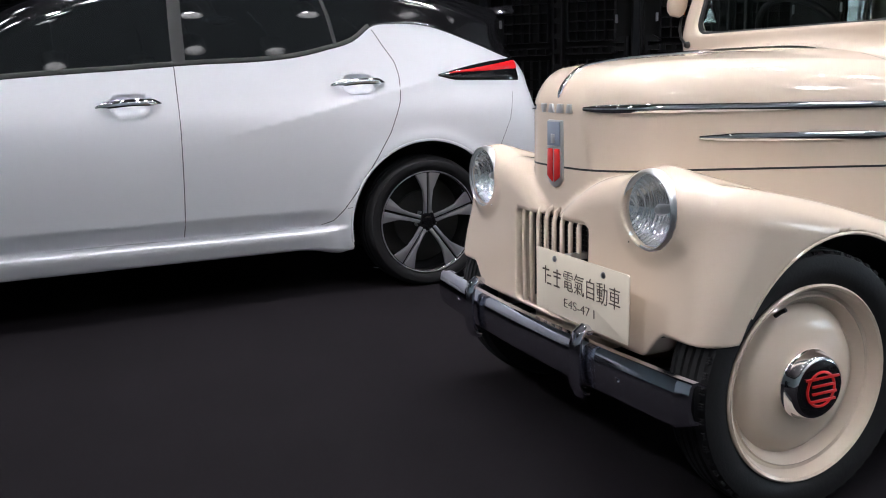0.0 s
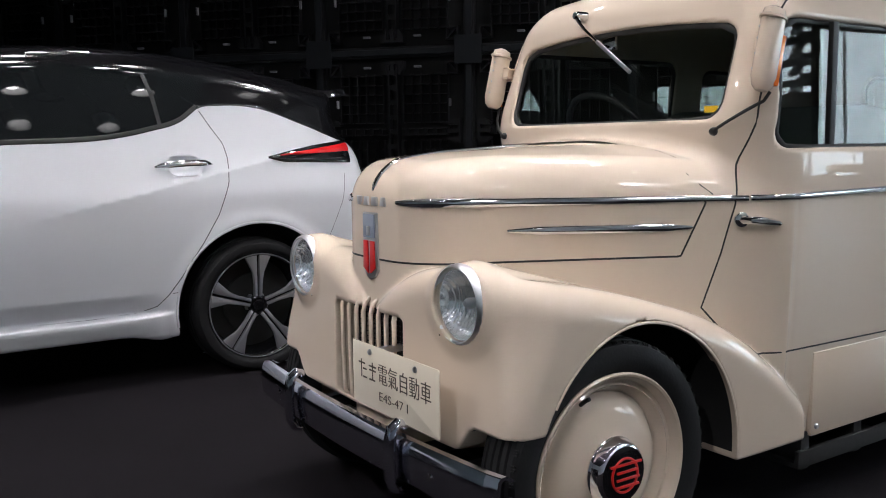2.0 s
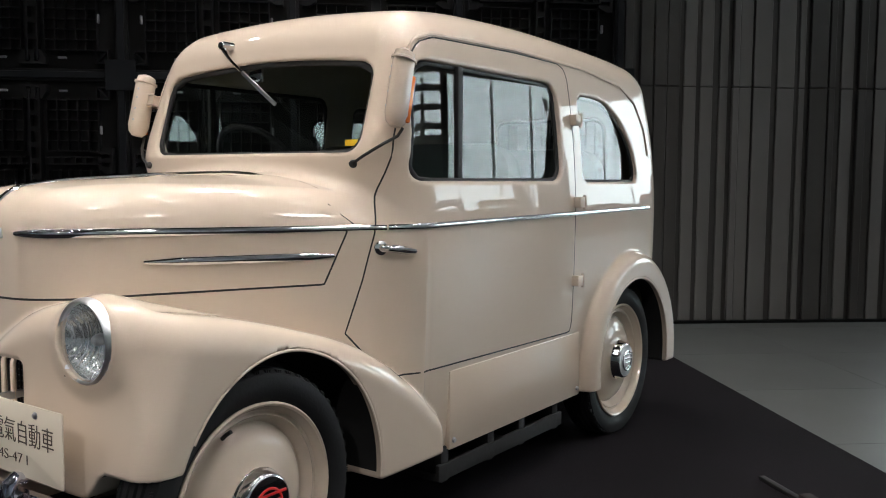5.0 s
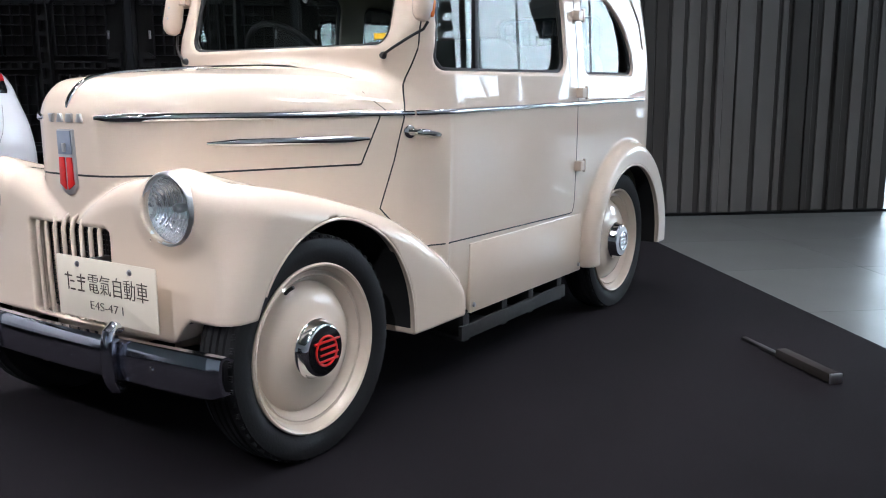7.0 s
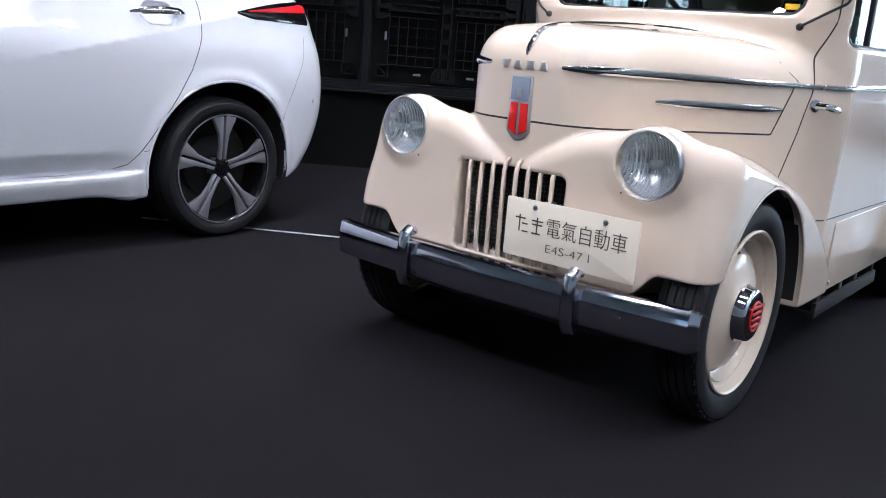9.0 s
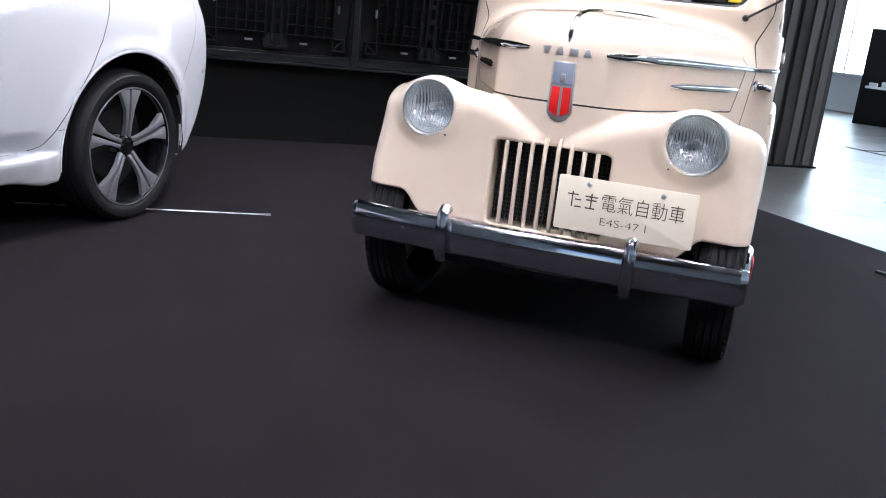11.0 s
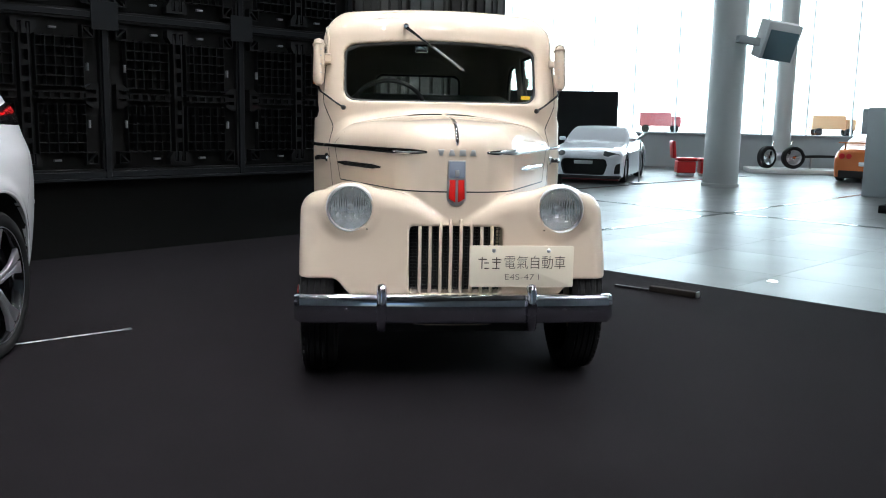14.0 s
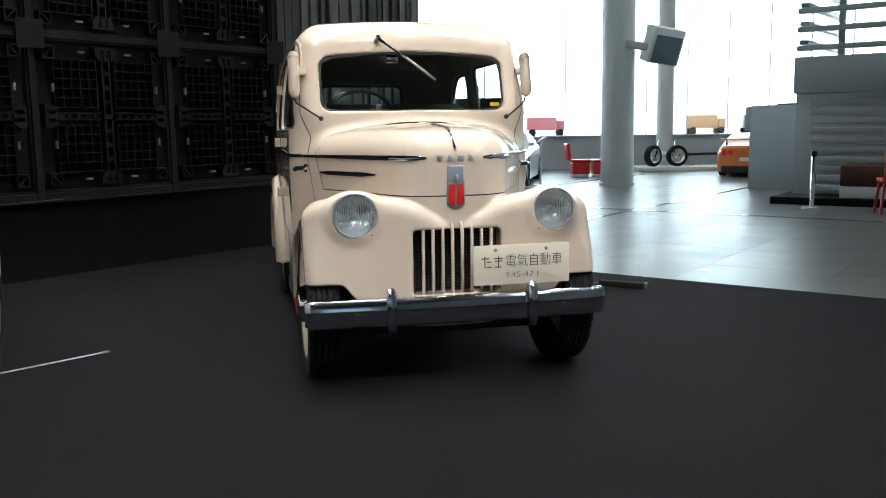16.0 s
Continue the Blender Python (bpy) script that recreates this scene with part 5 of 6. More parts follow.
solid("ceiling", box(-14, 2.3, -17, 0.4, 6.6, 6.8), CEIL, "dark ceiling over the display", "ceiling", wall_pose(0, 0), kind="structure", smooth=False)
solid("ceiling_hall", box(-34, 44, -34, 44, 9.004, 9.2), WHITE, "unseen high ceiling over the showroom, pale to bounce light", "ceiling", kind="structure", smooth=False)

# round columns
for x, y, r in ((5.57, 10.62, 0.285), (9.05, 15.70, 0.20)):
    column = solid("column", lathe([(0, 0), (r + 0.02, 0), (r + 0.02, 0.05), (r, 0.055), (r, 9.0), (0, 9.0)], 48, "z"), COLUMN, "round pale grey structural column", "column", pose(x, y, 0), "columns in the hall")

# monitor on an arm at the first column
tv = thing("monitor", "white boxy monitor on an arm at a column", "monitor", pose(6.22, 10.30, 2.33, 0, 7, 6))
part("casing", prism([(-0.30, -0.30), (0.30, -0.30), (0.30, 0.30), (-0.30, 0.30)], 0.30, bevel=0.02), WHITE, tv, "", pose(0, -0.15, 0, 16, 0, 0))
part("screen", box(-0.25, 0.25, -0.168, -0.154, -0.24, 0.22, 0.006), material("grey_screen_glass", (0.10, 0.16, 0.19), 0.10, spec=0.6), tv, "dark blue-grey screen", pose(0, 0, 0, 16, 0, 0))
part("arm", box(-0.66, -0.2, -0.03, 0.10, -0.08, 0.04, 0.01), PALEGREY, tv)

# joints let into the floor
STRIP = material("polished_strip_metal", (0.35, 0.36, 0.36), 0.12, metal=0.9, rough_var=0.06)
for name, a0, a1, o0, o1 in (("floor_strip", 4.56, 4.62, -6, 8), ("floor_strip", 1.6, 12, 1.46, 1.52), ("floor_strip", 4.62, 12, -1.7, -1.64)):
    solid(name, box(a0, a1, -o1, -o0, -0.002, 0.0045), STRIP, "polished metal joint strip let into the floor", "floor strip", wall_pose(0, 0), kind="structure", smooth=False)
spot = solid("floor_light", lathe([(0, 0.006), (0.03, 0.006), (0.037, 0.002), (0.037, -0.004)], 24, "z"), material("glowing_glass_disc", (1.0, 0.98, 0.92), 0.4, emission=1.5), "small round light let into the floor", "floor light", pose(2.40, 1.97, 0.0))

# grey louvred kiosk with counter
kiosk_m = pose(6.42, 6.80, 0, 0, 0, math.degrees(math.atan2(OUT.y, OUT.x)))
KIOSK = material("light_grey_cladding", (0.56, 0.59, 0.60), 0.45, spots=0.06, scale=3, bump=0.0003)
kiosk = thing("kiosk", "grey louvred information kiosk on a dark plinth", "kiosk", kiosk_m)
part("wall_panel", box(0, 5.0, 0.0, 2.2, 0.10, 1.42, 0.004), KIOSK, kiosk)
part("fascia", box(-0.03, 5.03, -0.05, 2.2, 1.424, 1.90, 0.004), material("grey_fascia", (0.48, 0.51, 0.52), 0.35, spots=0.06), kiosk)
SLAT = material("satin_grey_slat", (0.50, 0.53, 0.54), 0.35, metal=0.1, rough_var=0.08)
for k in range(16):
    z = 1.98 + 0.24 * k
    part("louvre", box(-0.02, 5.0, -0.02, 0.10, z, z + 0.07, 0.008), SLAT, kiosk)
    part("louvre", box(-0.02, 0.10, 0.10, 2.2, z + 0.09, z + 0.15, 0.008), SLAT, kiosk)
for x in (0.5, 1.6, 3.2, 4.6):
    part("post", box(x - 0.04, x + 0.04, 0.12, 0.20, 1.90, 9.0, 0.004), SLAT, kiosk)
for k in range(10):
    z = 0.14 + 0.125 * k
    part("front_slat", box(0.20, 1.28, -0.025, -0.002, z, z + 0.085, 0.006), SLAT, kiosk)
part("door_post", box(1.30, 1.52, -0.05, -0.002, 0.10, 1.42, 0.006), KIOSK, kiosk)
part("plinth", box(-0.12, 5.3, -0.62, 2.4, 0.0, 0.095, 0.006), DARKPAINT, kiosk)
counter = thing("counter", "pale grey counter block beside the kiosk", "counter", pose(7.02, 8.95, 0, 0, 0, math.degrees(math.atan2(OUT.y, OUT.x))))
part("body", box(0.06, 0.86, 0.0, 1.3, 0.0, 1.32, 0.008), KIOSK, counter)
part("upper_box", box(-0.02, 0.06, 0.0, 0.9, 0.92, 1.30, 0.006), KIOSK, counter)
part("tray", box(0.45, 0.82, 0.05, 0.5, 1.322, 1.345, 0.004), DARKPAINT, counter)
bollard = thing("post", "short polished steel barrier post on a round foot", "post", pose(5.95, 5.72, 0.0))
part("tube", lathe([(0, 0.64), (0.026, 0.64), (0.030, 0.63), (0.030, 0.02), (0, 0.02)], 24, "z"), CHROME, bollard)
part("cap", lathe([(0, 0.70), (0.034, 0.698), (0.036, 0.635), (0, 0.635)], 24, "z"), SEAL, bollard)
part("foot", lathe([(0, 0.02), (0.11, 0.018), (0.12, 0.0), (0, 0)], 28, "z"), STEEL, bollard)
bench = thing("bench", "white bench block with a brown top", "bench", pose(6.50, 5.95, 0, 0, 0, -46))
part("base", box(0, 0.75, 0, 0.5, 0.0, 0.24, 0.01), WHITE, bench)
part("top", box(0, 0.75, 0, 0.5, 0.245, 0.50, 0.012), material("brown_leather", (0.10, 0.045, 0.03), 0.45, spots=0.15), bench)


def red_chair(m, scale=1.0):
    c = thing("red_chair", "red moulded plastic visitor chair on four legs", "chair", m @ Matrix.Scale(scale, 4))
    part("seat", box(-0.22, 0.22, -0.22, 0.22, 0.40, 0.45, 0.02, 3), REDPLASTIC, c)
    part("backrest", box(-0.21, 0.21, 0.18, 0.23, 0.455, 0.86, 0.02, 3), REDPLASTIC, c, m=pose(0, 0.02, 0, -6, 0, 0))
    for sx in (-1, 1):
        for sy in (-1, 1):
            part("leg", tube([(0.18 * sx, 0.18 * sy, 0.41), (0.22 * sx, 0.22 * sy, 0.0)], 0.018, 8), REDPLASTIC, c)
    return c


def red_armchair(m, scale=1.0):
    c = thing("red_armchair", "red upholstered lounge chair on a white foot", "chair", m @ Matrix.Scale(scale, 4), "red lounge chairs")
    part("foot", box(-0.20, 0.20, -0.20, 0.20, 0.0, 0.06, 0.01), WHITE, c, "white foot")
    part("base", box(-0.23, 0.23, -0.23, 0.23, 0.064, 0.36, 0.025, 3), REDPLASTIC, c)
    part("seat", box(-0.25, 0.25, -0.26, 0.22, 0.364, 0.45, 0.03, 3), REDPLASTIC, c)
    part("backrest", box(-0.24, 0.24, 0.16, 0.25, 0.454, 0.90, 0.03, 3), REDPLASTIC, c, m=pose(0, 0.04, 0, -7, 0, 0))
    return c


red_chair(pose(6.42, 4.85, 0, 0, 0, 150), 0.90)
red_armchair(pose(6.00, 13.45, 0, 0, 0, 80), 0.78)
red_armchair(pose(6.42, 13.30, 0, 0, 0, -100), 0.78)

# bare axle exhibit on a plinth
axle = thing("axle_exhibit", "cutaway vehicle axle with two wheels on a low plinth", "exhibit", pose(8.0, 14.9, 0, 0, 0, -16))
part("plinth", box(-0.05, 2.9, -0.35, 0.7, 0, 0.09, 0.01), WHITE, axle)
for x, turn in ((0.34, 38), (0.88, 8)):
    wheel = part("wheel", lathe([(0.165, -0.07), (0.215, -0.075), (0.240, -0.05), (0.240, 0.05), (0.215, 0.075), (0.165, 0.07)], 40, "y", closed=True), RUBBER, axle, "black tyre on a bare steel hub", pose(x, 0.05, 0.33, 0, 0, turn))
    part("rim", lathe([(0.168, -0.07), (0.160, -0.06), (0.155, 0.05)], 32, "y"), STEEL, wheel)
    for k in range(5):
        part("spoke", box(-0.014, 0.014, -0.055, -0.035, 0.03, 0.160, 0.003), STEEL, wheel, m=Matrix.Rotation(radians(72 * k + 10), 4, "Y"))
    part("hub", lathe([(0, -0.075), (0.035, -0.07), (0.045, -0.03), (0.045, 0.04)], 20, "y"), CHROME, wheel)
part("beam", tube([(0.34, 0.20, 0.34), (0.88, 0.20, 0.34)], 0.035, 10), STEEL, axle)
part("drive_shaft", tube([(0.95, 0.25, 0.34), (1.5, 0.30, 0.36), (2.8, 0.35, 0.36)], 0.030, 10), UNDER, axle)
part("gear_case", lathe([(0, -0.12), (0.07, -0.10), (0.10, 0.0), (0.07, 0.10), (0, 0.12)], 20, "x"), STEEL, axle, m=pose(0.60, 0.20, 0.34))
for x in (0.42, 0.80):
    damper = part("damper", tube([(x, 0.10, 0.36), (x + 0.03, 0.10, 0.56)], 0.026, 10), UNDER, axle)
    part("rod", tube([(x + 0.03, 0.10, 0.55), (x + 0.05, 0.10, 0.68)], 0.010, 8), CHROME, damper)
for x in (1.3, 2.2):
    part("stand", box(x - 0.02, x + 0.02, 0.27, 0.37, 0.09, 0.34, 0.004), STEEL, axle)


# far display cars
def coupe(x, y, z):
    ax = np.abs(x)
    side = ax - (0.93 - 0.35 * np.maximum(z - 0.72, 0) - 0.10 * np.maximum(0.4 - z, 0)) + 0.05 * np.maximum(-y - 1.6, 0) + 0.05 * np.maximum(y - 1.7, 0)
    d = rmax(side, -(y + 2.32) + 0.16 * ax**2 + 0.25 * np.maximum(z - 0.55, 0) ** 2, 0.16)
    d = rmax(d, y - 2.3 + 0.10 * ax**2, 0.16)
    top = COUPE_TOP(y) - 0.05 * ax**2
    d = rmax(d, (z - top) * 0.9, 0.10)
    d = rmax(d, 0.13 - z, 0.03)
    for yc in (-1.45, 1.40):
        d = rmax(d, -np.maximum(np.hypot(y - yc, z - 0.35) - 0.385, 0.6 - ax), 0.01)
    grille = np.maximum(rrect(x, z, 0, 0.40, 0.56 - 0.30 * np.abs(z - 0.45), 0.19, 0.06), y + 2.05)
    return rmax(d, -grille, 0.02)


COUPE_TOP = smooth_curve([-2.5, -2.2, -1.2, -0.75, -0.1, 0.4, 1.1, 1.8, 2.4], [0.66, 0.76, 0.93, 0.99, 1.33, 1.37, 1.26, 1.05, 0.98])
pts, nrm, quads = skin(coupe, (-1.02, -2.42, 0.05), (1.02, 2.42, 1.45), 0.032)


CABIN_GLASS = material("dark_car_glass", (0.012, 0.016, 0.017), 0.06, spec=0.25)


def show_car(label, paint, m, plate_bars=True):
    ob = thing("sports_car", label, "car", m)
    mid = pts[quads].mean(1)
    ax = np.abs(mid[:, 0])
    top = COUPE_TOP(mid[:, 1])
    cabin = (mid[:, 2] > 0.97) & (mid[:, 1] > -0.78) & (mid[:, 1] < 1.6) & (mid[:, 2] < np.where(ax < 0.62, top - 0.02 - 0.06 * (mid[:, 1] > -0.05), top - 0.10))
    opening = (mid[:, 1] < -2.0) & (mid[:, 1] > -2.25) & (ax < 0.58) & (np.abs(mid[:, 2] - 0.40) < 0.20)
    under = ((np.minimum(np.hypot(mid[:, 1] + 1.45, mid[:, 2] - 0.35), np.hypot(mid[:, 1] - 1.40, mid[:, 2] - 0.35)) < 0.39) & (ax < 0.87)) | (mid[:, 2] < 0.17) | opening
    part("body", skin_mesh("body", pts, nrm, quads[~cabin], [paint, UNDER], under[~cabin].astype(int)), None, ob)
    part("glasshouse", skin_mesh("glasshouse", pts, nrm, quads[cabin], [CABIN_GLASS]), None, ob, "dark tinted windows")
    for sx in (-1, 1):
        for y in (-1.45, 1.40):
            w = part("wheel", lathe([(0.24, -0.10), (0.33, -0.10), (0.35, -0.06), (0.35, 0.06), (0.33, 0.10), (0.24, 0.10)], 32, "x", closed=True), RUBBER, ob, "", pose(0.82 * sx, y, 0.35))
            part("rim", lathe([(0.24, 0.07 * sx), (0.20, 0.03 * sx), (0.05, 0.06 * sx), (0, 0.06 * sx)], 20, "x"), STEEL, w)
        q, nr = to_surface(coupe, [(0.66 * sx, -3.0, 0.70)], [(0, 1, 0)], 1.6)
        part("headlamp", prism(rounded(0, 0, 0.20, 0.060, 0.045, 4), 0.06, bevel=0.01), material("smoked_lamp_glass", (0.20, 0.21, 0.22), 0.15, metal=0.6, coat=0.6), ob, "smoked swept-back headlamp", Matrix.Translation((0.66 * sx, q[0][1] - 0.01, 0.69)) @ pose(0, 0, 0, 0, 12 * sx, 22 * sx))
        q, nr = to_surface(coupe, [(0.55 * sx, 3.0, 0.80)], [(0, -1, 0)], 1.6)
        for d in (0.0, 0.20):
            part("tail_lamp", lathe([(0, 0.02), (0.07, 0.018), (0.085, 0.0), (0.085, -0.03)], 20, "y"), RED, ob, "", pose((0.68 - d) * sx, q[0][1], 0.78))
        part("air_duct", prism([(0.70 * sx, 0.24), (0.86 * sx, 0.26), (0.86 * sx, 0.50), (0.76 * sx, 0.46)], 0.10, bevel=0.008), UNDER, ob, "black corner air duct", pose(0, -2.235 + 0.0, 0))
        part("mirror", box(0.90 * sx - 0.08, 0.90 * sx + 0.08, -0.62, -0.50, 0.98, 1.08, 0.03, 2), paint, ob)
    q, nr = to_surface(coupe, [(0.0, 3.0, 0.58)], [(0, -1, 0)], 1.6)
    part("plate", box(-0.20, 0.20, q[0][1] - 0.01, q[0][1] + 0.012, 0.50, 0.62, 0.004), WHITE, ob)
    part("plate", box(-0.22, 0.22, -2.33, -2.305, 0.47, 0.55, 0.004), SILVER, ob)
    part("splitter", box(-0.88, 0.88, -2.36, -2.05, 0.13, 0.20, 0.01), UNDER, ob)
    part("lip", box(-0.85, 0.85, -2.30, -2.05, 0.09, 0.125, 0.01), material("dark_red_lip", (0.22, 0.01, 0.01), 0.4), ob)
    part("spoiler", box(-0.80, 0.80, 2.02, 2.26, 1.16, 1.20, 0.012), paint, ob, "raised rear spoiler")
    for sx in (-1, 1):
        part("spoiler_leg", box(0.62 * sx - 0.02, 0.62 * sx + 0.02, 2.06, 2.20, 0.96, 1.165, 0.006), paint, ob)
    part("diffuser", box(-0.75, 0.75, 2.12, 2.31, 0.16, 0.36, 0.02), UNDER, ob, "black rear valance")
    return ob


def facing(x, y, ahead_x, ahead_y, scale):
    """A pose whose local -y points ahead."""
    return pose(x, y, 0, 0, 0, math.degrees(math.atan2(ahead_y, ahead_x)) + 90) @ Matrix.Scale(scale, 4)


show_car("white low sports coupe with a black mouth on grey tiles", PEARL, facing(3.95, 12.30, -0.42, -0.91, 0.70))
show_car("orange metallic sports coupe seen from behind near the windows", material("orange_metallic", (0.62, 0.17, 0.04), 0.3, metal=0.2, coat=0.7, spots=0.05), facing(9.60, 12.75, 0.62, 0.78, 0.62))
# dark information board with small pictures behind the white coupe
board = thing("display_board", "long black display cabinet with small lit pictures", "display board", pose(2.55, 14.0, 0, 0, 0, -14))
part("panel", box(-0.4, 2.1, 0.0, 0.15, 0.0, 1.62, 0.01), DARKPAINT, board)
part("shelf", box(-0.3, 0.95, -0.12, -0.004, 0.62, 0.66, 0.004), WHITE, board)
part("picture", box(0.15, 0.60, -0.02, -0.004, 1.20, 1.50, 0.004), material("blue_lit_picture", (0.10, 0.22, 0.55), 0.4, emission=0.6), board)
part("picture", box(0.10, 0.40, -0.03, -0.004, 0.95, 1.15, 0.004), material("violet_lit_picture", (0.22, 0.25, 0.50), 0.4, emission=0.4), board)
for k in range(6):
    part("model", box(-0.25 + 0.2 * k, -0.11 + 0.2 * k, -0.10, -0.03, 0.664, 0.72 + 0.03 * (k % 3), 0.01), WHITE, board)
stand = thing("information_stand", "slim steel information stand with a tilted board", "stand", pose(4.28, 10.95, 0, 0, 0, 20))
part("pole", tube([(0, 0, 0.02), (0, 0, 0.78)], 0.014, 10), STEEL, stand)
part("board", box(-0.10, 0.10, -0.07, 0.07, -0.008, 0.008, 0.004), STEEL, stand, m=pose(0.02, 0, 0.80, 0, -35, 0))
part("foot", box(-0.14, 0.14, -0.10, 0.10, 0.0, 0.02, 0.004), STEEL, stand)
case_ob = solid("floor_speaker", box(-0.13, 0.13, -0.08, 0.08, 0.0, 0.20, 0.012), DARKPAINT, "small black box standing on the floor", "box", pose(2.62, 10.1, 0, 0, 0, -10))

# vehicles beyond the glass
def street_truck(label, paint, m):
    ob = thing("truck", label, "truck", m)
    part("cargo_box", box(-0.9, 0.9, -0.5, 0.5, 0.35, 1.15, 0.03), paint, ob)
    part("cab", box(0.95, 1.45, -0.48, 0.48, 0.30, 0.95, 0.08, 3), paint, ob)
    for x in (-0.55, 1.1):
        part("wheel", lathe([(0, -0.12), (0.22, -0.12), (0.22, 0.12), (0, 0.12)], 20, "y"), RUBBER, ob, "", pose(x, -0.42, 0.22))
        part("wheel", lathe([(0, -0.12), (0.22, -0.12), (0.22, 0.12), (0, 0.12)], 20, "y"), RUBBER, ob, "", pose(x, 0.42, 0.22))
    return ob


# truck colours are paled to carry the hazy glow at the windows
for s, depth, z, col, label in ((-0.55, 8, 0.70, (0.80, 0.20, 0.22), "red box truck out in the street"), (4.7, 8, 0.70, (0.88, 0.46, 0.22), "orange truck out in the street"), (6.5, 8, 0.70, (0.6, 0.62, 0.66), "grey truck out in the street")):
    street_truck(label, material("glow_paled_street_paint", col, 0.4, spots=0.05), win_m @ pose(s, depth, z) @ Matrix.Scale(0.55, 4))
solid("street_kerb", box(-30, 40, 5.5, 12, -0.02, 0.70), material("pale_road", (0.45, 0.45, 0.45), 0.8, spots=0.1), "raised pale road edge outside the windows", "kerb", win_m, kind="structure", smooth=False)

# loose things on the carpet
rod = thing("floor_batten", "dark wooden batten with a metal end lying on the carpet", "batten", pose(1.650, 1.392, 0.0075, 0, 0, 138))
part("bar", box(0.0, 0.30, -0.022, 0.022, 0, 0.035, 0.005), material("dark_brown_wood", (0.014, 0.009, 0.007), 0.9, spots=0.25, scale=20, bump=0.0005), rod)
part("cable_cover", box(0.30, 0.54, -0.012, 0.012, 0, 0.012, 0.003), SEAL, rod)
part("end_cap", box(-0.012, 0.0, -0.023, 0.023, 0, 0.036, 0.004), STEEL, rod)
strip_rod = thing("floor_trim", "thin bright metal strip lying on the black carpet", "metal strip", pose(-1.487, 0.628, 0.0075, 0, 0, 214))
part("strip", box(0.035, 1.10, -0.005, 0.005, 0.0, 0.004, 0.001), ALU, strip_rod)
part("end", box(0.0, 0.035, -0.012, 0.012, 0.0, 0.005, 0.001), STEEL, strip_rod)

# spot lamps under the ceiling: each beam is aimed at one of the cars or at the carpet
HEAD = material("lamp_housing_black", (0.012, 0.012, 0.012), 0.5)


def ceiling_spot(at, target, watts, size=0.14, beam=60):
    x, y, z = at
    ob = thing("ceiling_spot", "assumed black ceiling spotlight, out of view, that lights a car or the carpet", "spotlight", look(at, target), "ceiling spotlights")
    part("housing", lathe([(size * 0.62, 0.01), (size * 0.66, 0.20), (size * 0.3, 0.26), (0, 0.26)], 20, "z"), HEAD, ob)
    part("stem", box(-0.01, 0.01, -0.01, 0.01, 0.06, 6.6 - z), HEAD, ob, m=ob.matrix_world.inverted() @ pose(x, y, z), smooth=False)
    lamp("spot_lamp", at, target, watts, size, (1.0, 0.95, 0.89), beam)
    return ob


VAN_AT, NOSE_AT, CAR_AT = (0.1, 0.6, 0.9), (0.0, -0.4, 0.6), (-2.2, -0.7, 0.6)
for at, target, share, beam, size in (
    ((5.9, -0.5, 5.3), VAN_AT, 0.28, 50, 0.28), ((5.5, 1.4, 5.3), VAN_AT, 0.28, 50, 0.28), ((3.1, -2.9, 5.3), NOSE_AT, 0.5, 60, 0.22),
    ((2.3, -0.5, 5.3), VAN_AT, 0.26, 44, 0.20), ((2.2, 2.4, 5.3), VAN_AT, 0.24, 50, 0.20), ((1.2, 0.2, 5.3), VAN_AT, 0.40, 50, 0.22),
    ((-0.4, 2.3, 5.3), VAN_AT, 0.40, 60, 0.30), ((-1.7, -0.1, 5.3), VAN_AT, 0.45, 60, 0.30), ((0.3, -1.5, 5.3), NOSE_AT, 0.40, 60, 0.22),
    # from here on, unseen lamps added to brighten hatchback, van nose and carpet
    ((4.4, -4.4, 5.3), CAR_AT, 0.35, 70, 0.14), ((-0.3, -3.1, 5.3), (-1.9, -2.4, 0.6), 1.2, 90, 0.14), ((-1.2, -3.6, 5.3), (-2.0, -1.5, 0.5), 0.9, 80, 0.14),
    ((-0.5, -1.7, 5.3), (-1.9, -1.2, 0.6), 1.5, 90, 0.14), ((-0.5, 0.5, 5.3), (-1.8, 0.2, 0.5), 1.1, 90, 0.14),
    ((-1.6, -5.2, 5.3), NOSE_AT, 1.7, 55, 0.14), ((3.3, -5.6, 5.3), NOSE_AT, 1.7, 55, 0.14),
    ((-1.0, 2.3, 5.3), (-1.5, 1.7, 0.0), 8.0, 100, 0.14), ((-4.2, 0.4, 5.3), (-2.6, 0.6, 0.6), 0.8, 80, 0.14), ((-4.4, 2.4, 5.3), (-3.0, 1.6, 0.0), 2.0, 90, 0.14),
):
    ceiling_spot(at, target, SPOT_W * share, size, beam)

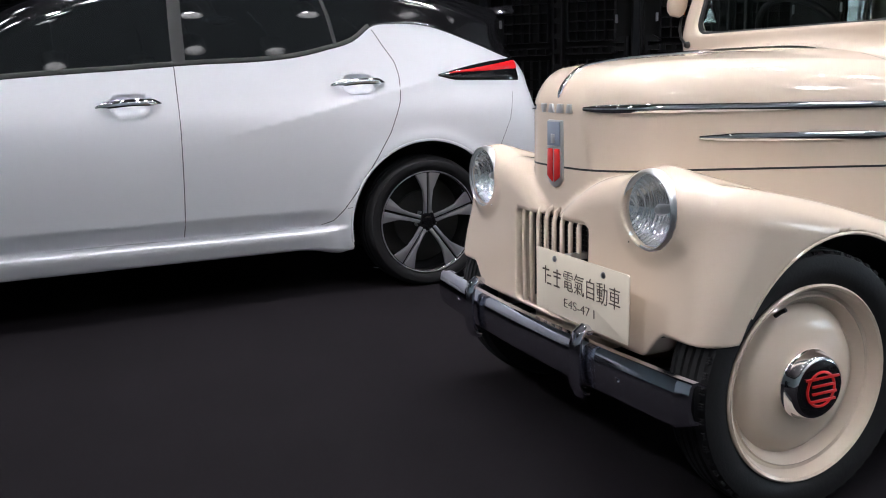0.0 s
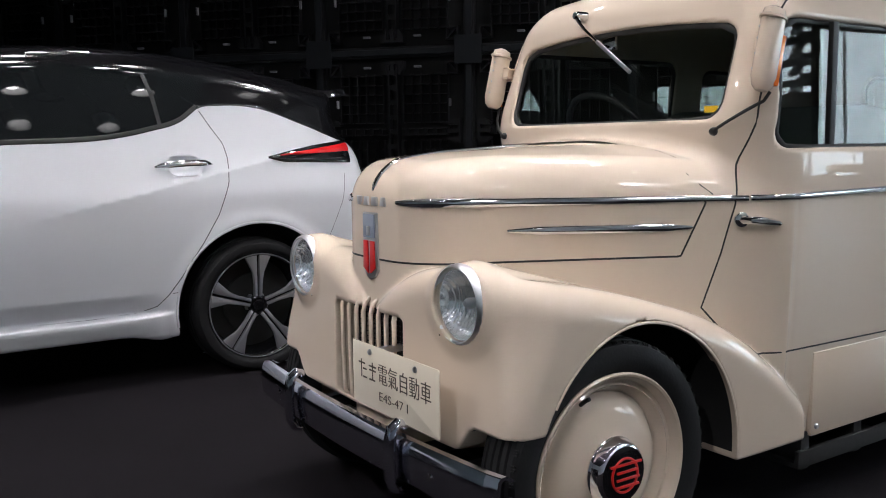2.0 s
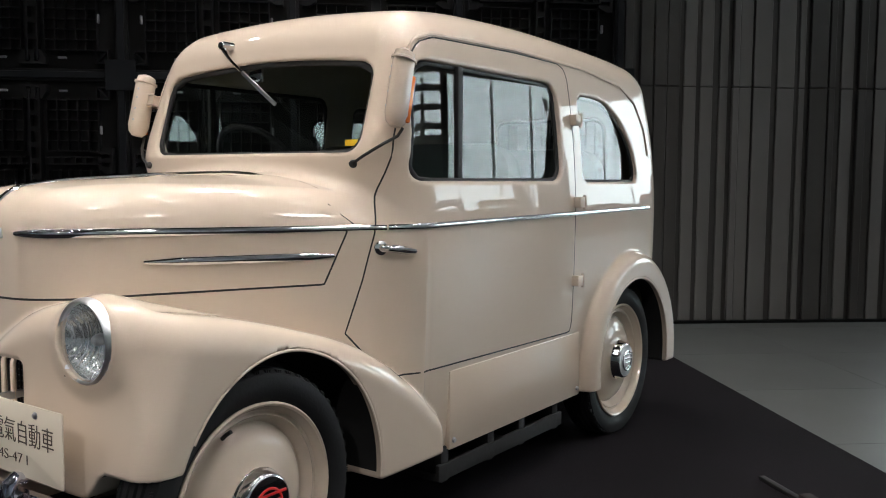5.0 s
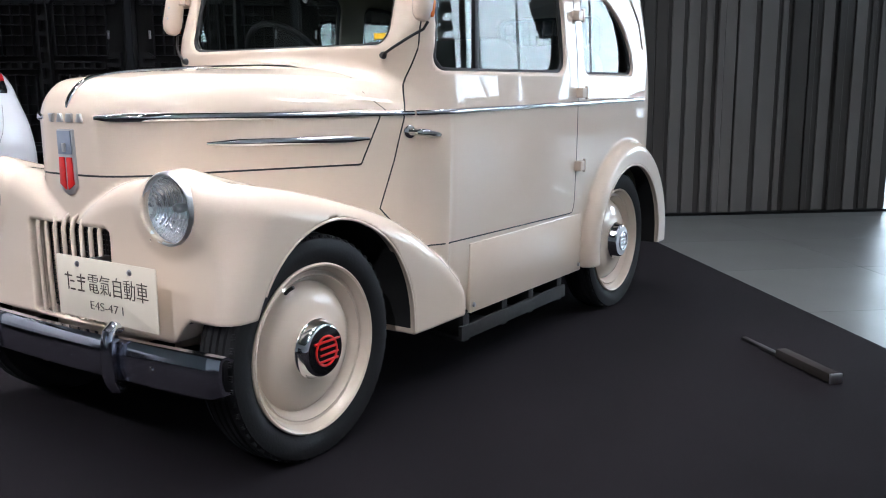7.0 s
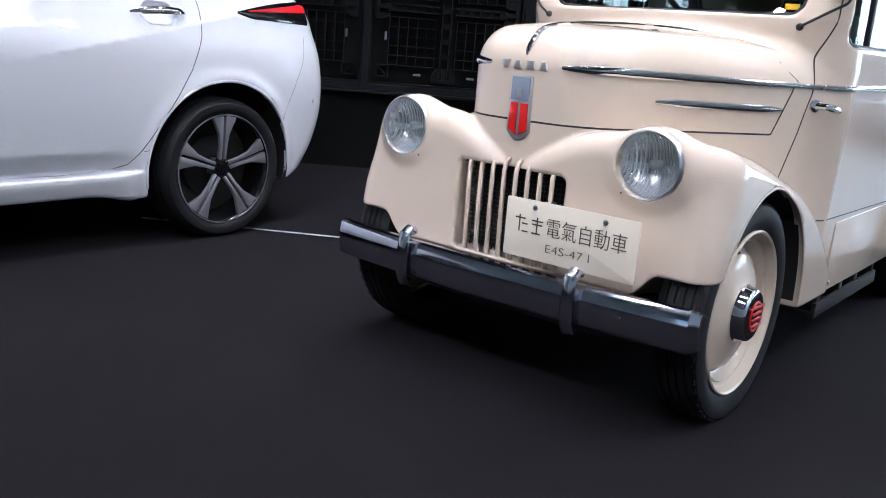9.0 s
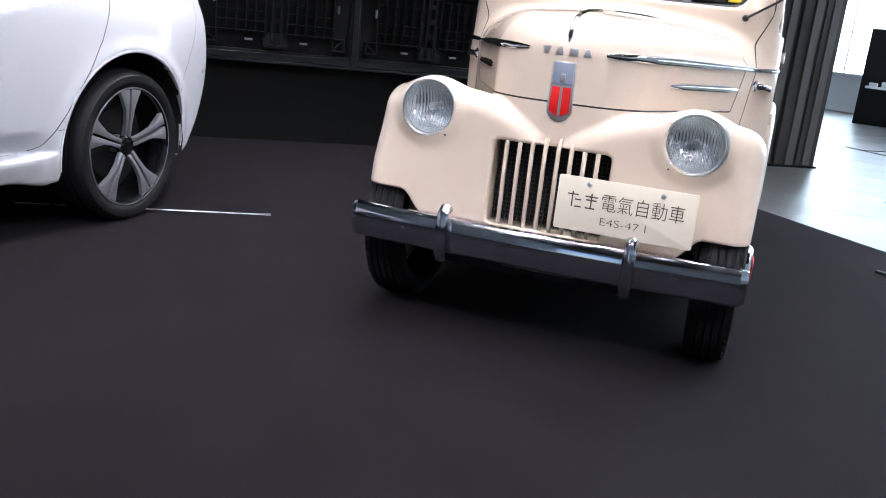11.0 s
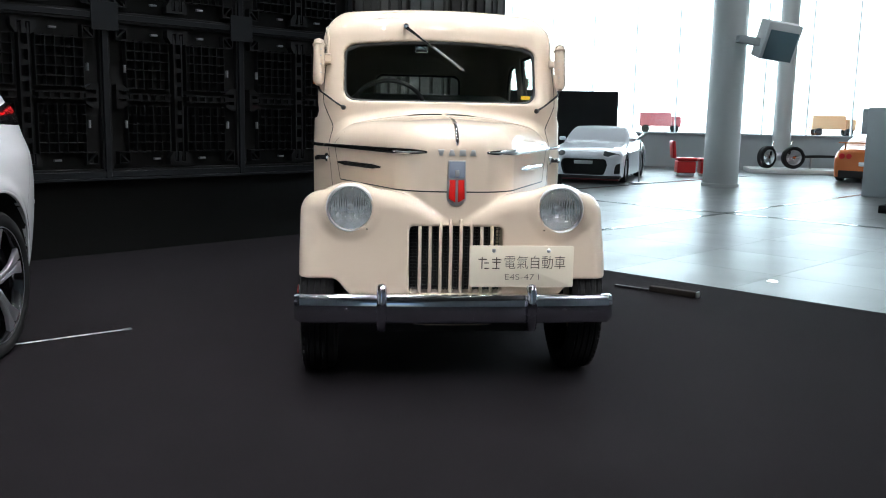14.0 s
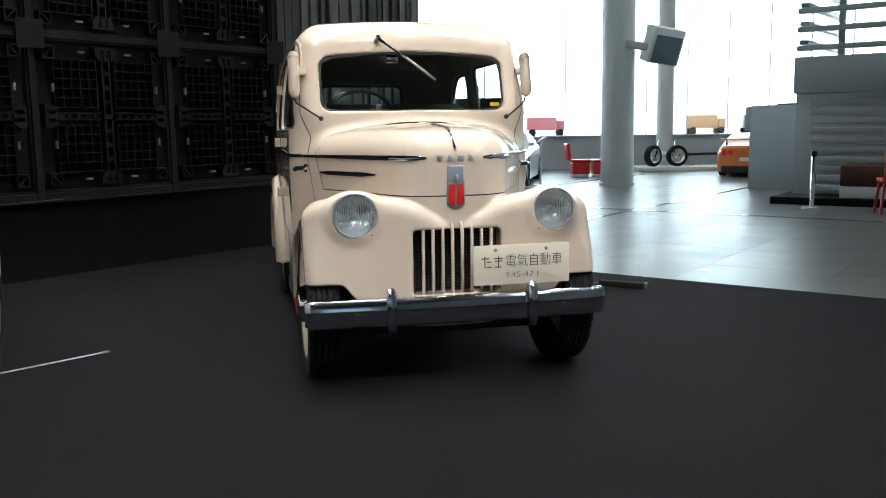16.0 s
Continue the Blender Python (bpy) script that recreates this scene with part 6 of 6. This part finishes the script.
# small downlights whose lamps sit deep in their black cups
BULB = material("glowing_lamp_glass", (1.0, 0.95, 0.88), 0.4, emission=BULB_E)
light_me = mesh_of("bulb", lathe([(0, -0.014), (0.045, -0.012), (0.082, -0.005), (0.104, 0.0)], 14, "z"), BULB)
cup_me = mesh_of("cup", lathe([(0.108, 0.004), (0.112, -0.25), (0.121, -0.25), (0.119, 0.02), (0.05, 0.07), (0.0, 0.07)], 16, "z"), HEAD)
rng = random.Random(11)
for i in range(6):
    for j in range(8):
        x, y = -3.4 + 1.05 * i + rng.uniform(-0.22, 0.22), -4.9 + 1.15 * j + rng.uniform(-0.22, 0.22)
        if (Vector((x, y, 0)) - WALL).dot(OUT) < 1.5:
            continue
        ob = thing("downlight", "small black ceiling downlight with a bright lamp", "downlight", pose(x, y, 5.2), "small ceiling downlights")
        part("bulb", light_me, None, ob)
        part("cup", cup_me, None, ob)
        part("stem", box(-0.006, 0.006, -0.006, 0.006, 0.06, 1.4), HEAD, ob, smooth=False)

# added lamp that boosts window daylight, and unseen panels added to brighten showroom and kiosk
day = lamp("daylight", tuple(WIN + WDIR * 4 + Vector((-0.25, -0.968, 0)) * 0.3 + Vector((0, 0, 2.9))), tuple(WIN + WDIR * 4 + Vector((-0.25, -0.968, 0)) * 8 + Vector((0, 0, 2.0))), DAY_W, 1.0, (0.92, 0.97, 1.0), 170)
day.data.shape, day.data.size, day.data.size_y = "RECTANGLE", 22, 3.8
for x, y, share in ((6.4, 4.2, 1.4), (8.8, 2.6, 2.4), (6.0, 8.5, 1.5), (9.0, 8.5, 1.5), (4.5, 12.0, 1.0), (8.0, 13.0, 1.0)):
    fixture = solid("added_ceiling_panel", box(-0.62, 0.62, -0.62, 0.62, 8.90, 8.99, 0.01), WHITE, "unseen square white ceiling panel, added to brighten the showroom", "ceiling light", pose(x, y, 0), "showroom ceiling lights")
    pl = lamp("panel_fill_lamp", (x, y, 8.88), (x, y, 0), PANEL_W * share, 1.1, (1.0, 0.98, 0.95), 150)

# floor tiles nearest the carpet
tile_me = mesh_of("tile", box(-0.449, 0.449, -0.449, 0.449, -0.02, 0.0, 0.001, 1), TILE, smooth=False)
for i in range(13):
    for j in range(15):
        p = on_wall(0.47 + 0.9 * i, -3.0 + 0.9 * j)
        ob = new("tile", tile_me)
        ob.parent = floor
        ob.matrix_basis = pose(p.x, p.y, 0.0, 0, 0, TURN)
